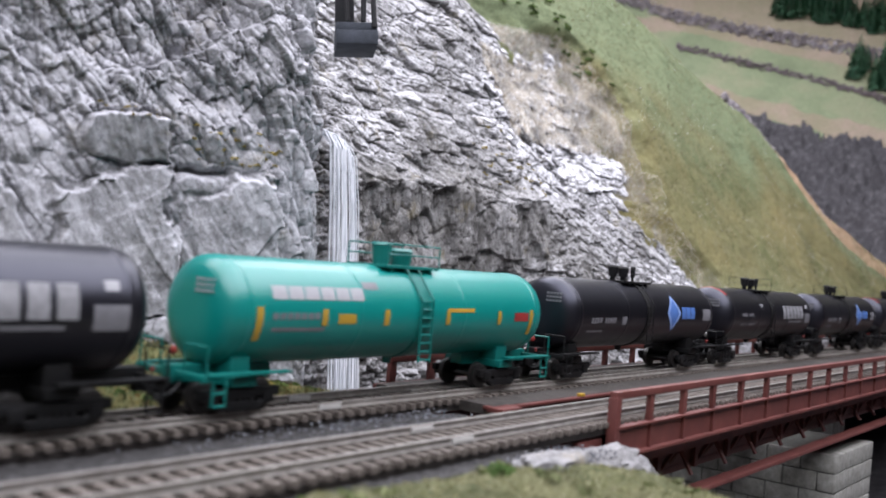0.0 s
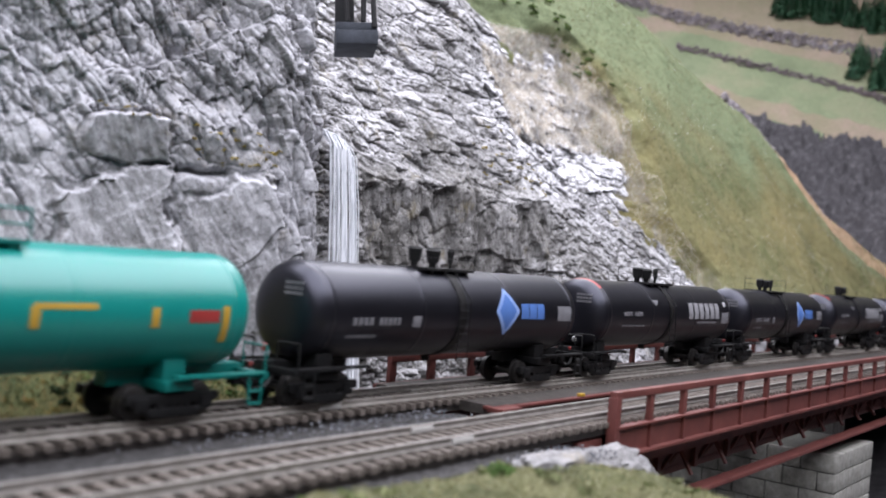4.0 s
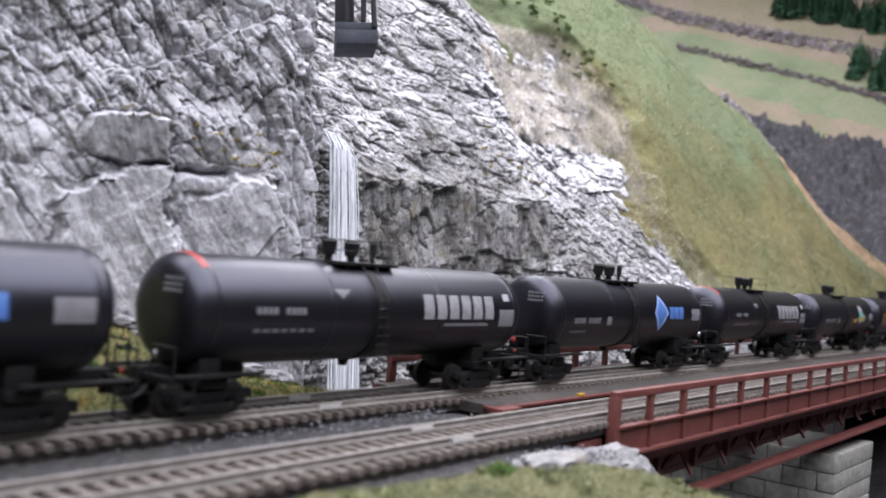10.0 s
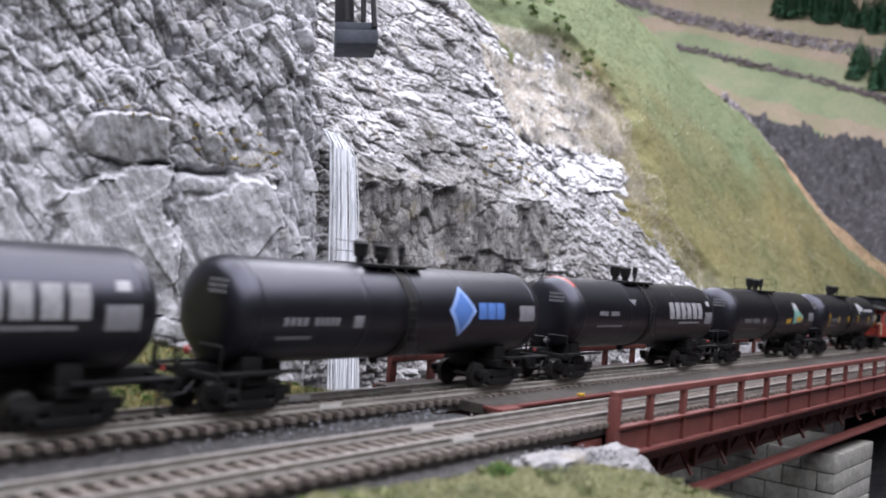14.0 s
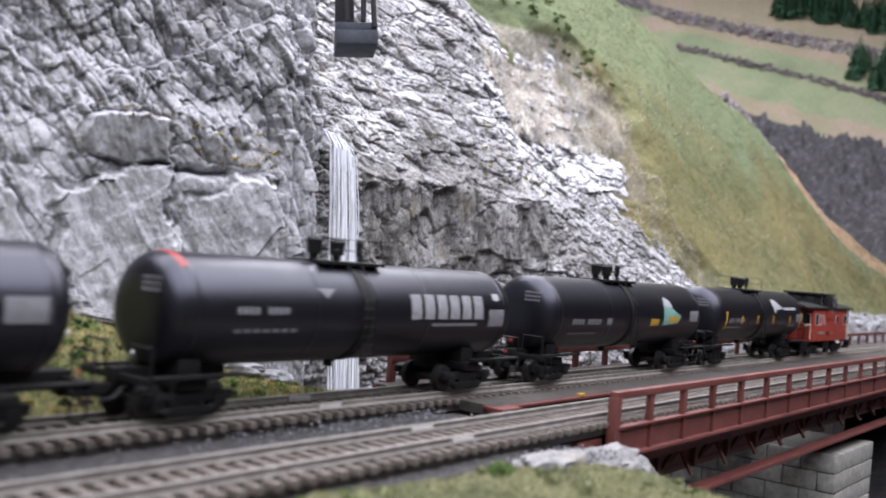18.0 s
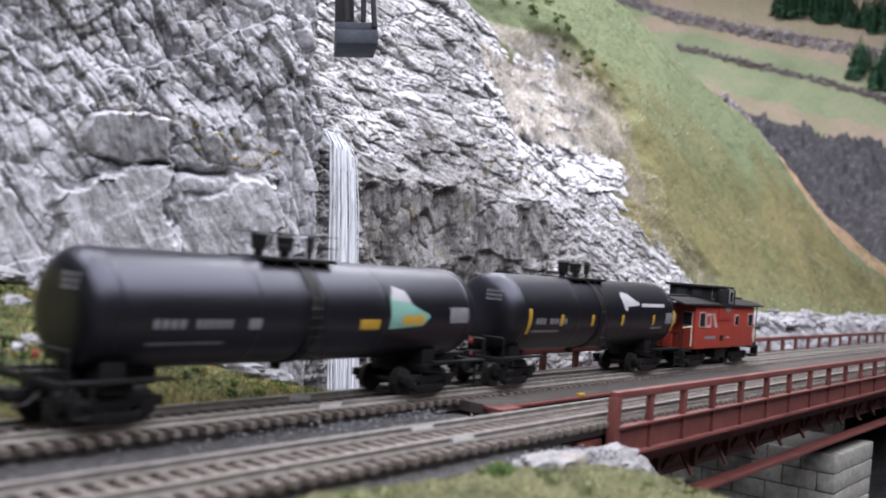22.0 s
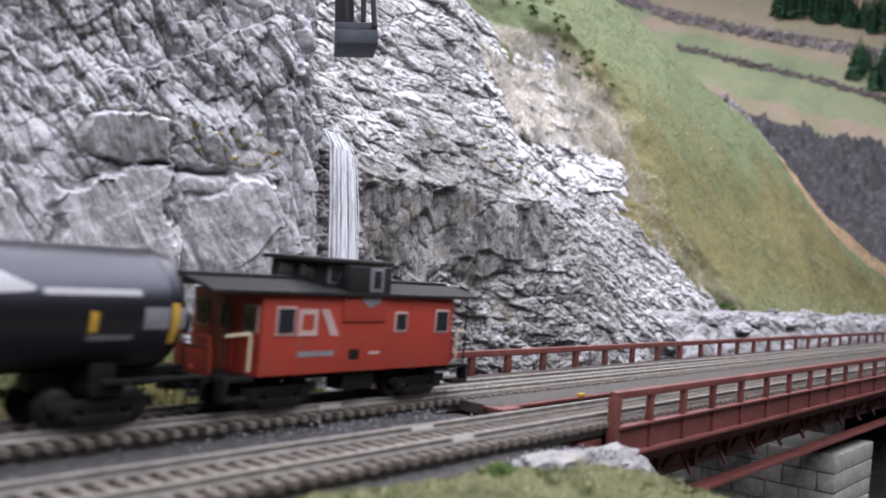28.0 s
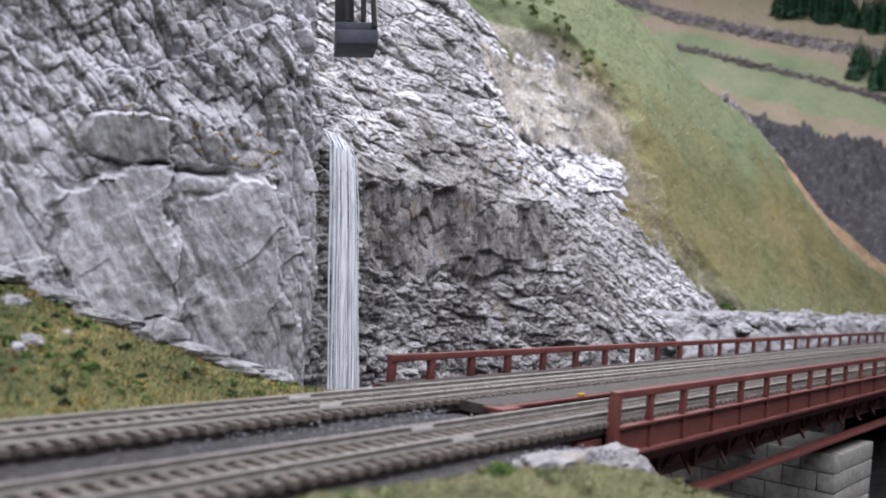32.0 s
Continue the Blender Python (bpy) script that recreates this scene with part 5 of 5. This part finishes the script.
CAR_X = {"A": -18.0, "B": 185.5, "C": 395.5, "D": 597.5, "E": 802.5, "F": 1010.0, "G": 1220.0, "H": 1424.0}
CARS = [
    tank_car(CAR_X["A"], BLACK, FRAME_BLACK, LEN, "black tank car with white name blocks, leading", ROUND, sable_decals(1), 1, REDMARK),
    tank_car(CAR_X["B"], TEAL, TEAL_DARK, 187.5, "bright teal green tank car with yellow stripes", [(-8, 4, 9), (4, 4.5, 7)], teal_decals(2), 2),
    tank_car(CAR_X["C"], BLACK, FRAME_BLACK, LEN, "black tank car with a blue lozenge, behind the teal car", ROUND, lozenge_decals(3), 3),
    tank_car(CAR_X["D"], BLACK, FRAME_BLACK, LEN, "black tank car with white name blocks and red end mark", ROUND, sable_decals(4), 4, REDMARK),
    tank_car(CAR_X["E"], BLACK, FRAME_BLACK, LEN, "black tank car with a blue lozenge emblem", ROUND, lozenge_decals(5), 5),
    tank_car(CAR_X["F"], BLACK, FRAME_BLACK, LEN, "black tank car with white name blocks and red end mark", ROUND, sable_decals(6), 6, REDMARK),
    tank_car(CAR_X["G"], BLACK, FRAME_BLACK, LEN, "black tank car with green and yellow emblem", ROUND, state_decals(7), 7),
    tank_car(CAR_X["H"], BLACK, FRAME_BLACK, 176.0, "black tank car with white swirl and yellow stripes", ROUND, swirl_decals(8), 8),
]


def caboose(x0):
    """x = 0 at the leading end wall of the body."""
    t = thing("caboose", "weathered orange-red caboose with black roof and cupola at the train's end", "caboose", (x0, 0, 0))
    W, Z0, Z1, L = 17.6, 12.1, 38.5, 100.0
    body = part("body", boxed(0, -W, Z0, L, W, Z1, 0.4), CABOOSE_RED, t)
    # roof: shallow arch with overhangs
    bm = bmesh.new()
    rows = []
    for i in range(13):
        f = -1 + 2 * i / 12
        y, z = f * (W + 2), Z1 + 0.3 + 3.4 * (1 - f * f)
        rows.append([bm.verts.new((x, y, zz)) for x, zz in ((-22, z), (L + 13, z), (L + 13, z + 1.0), (-22, z + 1.0))])
    for a, b in zip(rows[:-1], rows[1:]):
        for k in range(4):
            bm.faces.new((a[k], a[(k + 1) % 4], b[(k + 1) % 4], b[k]))
    bm.faces.new(rows[0]), bm.faces.new(rows[-1][::-1])
    bmesh.ops.recalc_face_normals(bm, faces=bm.faces)
    part("roof", bm, CABOOSE_ROOF, t)
    part("roof_walk", boxed(-21, -4, Z1 + 4.6, 27, 4, Z1 + 5.6, 0.2), CABOOSE_ROOF, t)
    part("roof_walk", boxed(66, -4, Z1 + 4.6, L + 12, 4, Z1 + 5.6, 0.2), CABOOSE_ROOF, t)
    # cupola
    cup = part("cupola", boxed(30, -14, Z1 + 1, 60, 14, 49.8, 0.5), CABOOSE_ROOF, t)
    part("cupola_roof", boxed(27, -16.5, 49.8, 63, 16.5, 51.4, 0.7), CABOOSE_ROOF, cup)
    for x in (32, ):
        part("window_trim", boxed(x - 0.7, -14.2, 42.6, x + 5.2, -13.6, 49, 0.1), GREYDECAL, cup)
        part("cupola_window", boxed(x, -14.4, 43.2, x + 4.5, -13.6, 48.4, 0.1), GLASS, cup)
    part("cupola_window", boxed(29.5, -9, 43, 30.2, -2, 48.4, 0.1), GLASS, cup)
    part("cupola_window", boxed(29.5, 2, 43, 30.2, 9, 48.4, 0.1), GLASS, cup)
    bay = part("side_bay", boxed(37, -19.2, 39.4, 59, -13, 49.4, 0.5), CABOOSE_ROOF, cup)
    part("bay_window_frame", boxed(47.5, -19.5, 40.4, 54.5, -19.0, 49.0, 0.1), GREYDECAL, bay)
    part("bay_window", boxed(49, -19.6, 41.6, 53, -19.1, 48, 0.1), GLASS, bay)
    part("bay_skirt", boxed(36, -18.3, 29.8, 59, -17.4, 39.4, 0.3), CABOOSE_RED, t)
    bm = bmesh.new()
    bm.faces.new([bm.verts.new(q) for q in ((45, -18.45, 39.0), (55, -18.45, 39.0), (55, -18.45, 37), (50, -18.45, 34.5), (45, -18.45, 37))][::-1])
    part("shield_mark", bm, GREYDECAL, t, "grey shield emblem")
    # windows in the side: (x, z, width, height)
    for x, z, w, h in ((6.5, 26, 7, 8), (65, 26.6, 5.6, 6), (89, 26, 7, 7.5)):
        part("window_frame", boxed(x - 0.8, -W - 0.35, z - 0.8, x + w + 0.8, -W + 0.2, z + h + 0.8, 0.15), FADED, t)
        part("window", boxed(x, -W - 0.5, z, x + w, -W + 0.2, z + h), GLASS, t)
    # emblem: a white frame and a slanted band
    bm = bmesh.new()
    for q in ((15.5, 25, 17.3, 34), (17.3, 32.2, 22.6, 34), (17.3, 25, 22.6, 26.8), (22.6, 25, 24.4, 34)):
        box(bm, q[0], -W - 0.25, q[1], q[2], -W, q[3])
    part("emblem_frame", bm, FADED, t, "faded white emblem frame")
    bm = bmesh.new()
    bm.faces.new([bm.verts.new((q[0], -W - 0.25, q[1])) for q in ((25.6, 34), (29.6, 34), (35.0, 25), (31.0, 25))])
    part("emblem_slant", bm, FADED, t, "faded white slanted band")
    part("stencil_bar", boxed(16, -W - 0.15, 18, 33, -W, 19.8), GREYDECAL, t, "faded stencil bar")
    part("vent", boxed(41, -W - 0.15, 16.4, 46, -W, 20), FRAME_BLACK, t, "small dark vent")
    part("stencil_bar", boxed(51, -W - 0.15, 18, 57, -W, 19), FADED, t, "faded stencil bar")
    # end wall: door and windows
    for y, w, nm in ((-15.4, 5.4, "window"), (9.6, 5.4, "window")):
        part("window_frame", boxed(-0.5, y - 0.6, 25.9, 0.2, y + w + 0.6, 34.8, 0.1), FADED, t)
        part(nm, boxed(-0.6, y, 26.5, 0.2, y + w, 34.2), GLASS, t)
    door = part("end_door", boxed(-0.6, -4, 13, 0.2, 3.4, 35.5, 0.2), CABOOSE_RED, t)
    part("door_window", boxed(-0.8, -2.6, 26.5, 0.2, 2, 34), GLASS, door)
    for e, d in ((0, -1), (L, 1)):
        part("platform", boxed(min(e, e + d * 13), -16, 10.5, max(e, e + d * 13), 16, 12.2, 0.3), FRAME_BLACK, t)
        x = e + d * 12.4
        part("end_railing", rods([((x, -8, 12), (x, -8, 24)), ((x, -8, 24), (x, 8, 24)), ((x, 8, 24), (x, 8, 12)), ((x, 0, 12), (x, 0, 24)), ((x, -8, 18), (x, 8, 18))], 0.5, 6), CABOOSE_RED, t)
        part("end_panel", boxed(x - 0.4, -9, 12.2, x + 0.4, 9, 21, 0.1), CABOOSE_RED, t)
        for y in (-15, 15):
            part("corner_post", path_rods([(x, y, 12), (x, y, 38.8)], 0.4, 6), FRAME_BLACK, t)
            part("grab_rail", path_rods([(x + d * 0.3, y, 25), (e + d * 4, y * 1.15, 26), (e + d * 4, y * 1.15, 14)], 0.45, 6), CREAM, t)
            part("steps", boxed(min(x, e + d * 3), y - 2.4, 4.5, max(x, e + d * 3), y + 2.4, 6.0, 0.2), FRAME_BLACK, t)
            part("step_side", boxed(x - 0.5, y - 2.4, 4.5, x + 0.5, y + 2.4, 12, 0.1), FRAME_BLACK, t)
        part("brake_wheel", lathe_x([(-0.5, 0), (-0.5, 3.0), (0, 3.6), (0.5, 3.0), (0.5, 0)], 18), FRAME_BLACK, t, at=(x, 5.5, 27))
        part("coupler", boxed(min(e + d * 10, e + d * 21), -2, 7, max(e + d * 10, e + d * 21), 2, 10.5, 0.6), FRAME_BLACK, t)
    part("underframe", boxed(2, -4, 8, L - 2, 4, 12.1, 0.3), FRAME_BLACK, t)
    part("tool_box", boxed(42, -15, 5, 58, -6, 12, 0.5), FRAME_BLACK, t)
    part("smoke_stack", rod(bmesh.new(), (84, 8, 41), (84, 8, 49), 1.6, 12), CABOOSE_ROOF, t)
    rnd = random.Random(3)
    return t, truck(t, 14, FRAME_BLACK, rnd) + truck(t, L - 14, FRAME_BLACK, rnd)


CABOOSE = caboose(1624.5)

# way run by the train, in millimetres, second by second
RUN = [0.0, 43.1, 85.9, 129.1, 172.4, 215.2, 257.2, 298.5, 340.4, 382.4, 423.9, 465.4, 510.3, 559.2, 612.0, 668.1, 726.1, 785.1, 844.1, 902.8,
       961.6, 1019.8, 1080.0, 1139.5, 1198.5, 1255.9, 1311.8, 1367.1, 1423.2, 1480.2, 1536.6, 1592.1, 1647.5]


def smooth_way(times):
    k = np.array([2 * RUN[0] - RUN[1]] + RUN + [2 * RUN[-1] - RUN[-2]])
    out = []
    for t in times:
        i = min(int(t), 31)
        u = t - i
        p0, p1, p2, p3 = k[i:i + 4]
        out.append(0.5 * (2 * p1 + (p2 - p0) * u + (2 * p0 - 5 * p1 + 4 * p2 - p3) * u * u + (3 * p1 - p0 - 3 * p2 + p3) * u ** 3))
    return out


def motions():
    """The whole train runs towards the viewer's left on the rear track."""
    for (car, _), x0 in zip(CARS, CAR_X.values()):
        walk(car, [(float(t), pose((x0 - d) * MM, 0, 0)) for t, d in enumerate(RUN)])
    # the wheelsets roll: one radian for each radius of way
    times = [i / 10 for i in range(321)]
    ways = [float(v) for v in smooth_way(times)]
    for _, wheels in CARS + [CABOOSE]:
        for w in wheels:
            x, y, z = w.location
            walk(w, [(t, pose(x, y, z, 0, -math.degrees(d / WHEEL), 0)) for t, d in zip(times, ways)])
    walk(CABOOSE[0], [(float(t), pose((1624.5 - d) * MM, 0, 0)) for t, d in enumerate(RUN)])


motions()
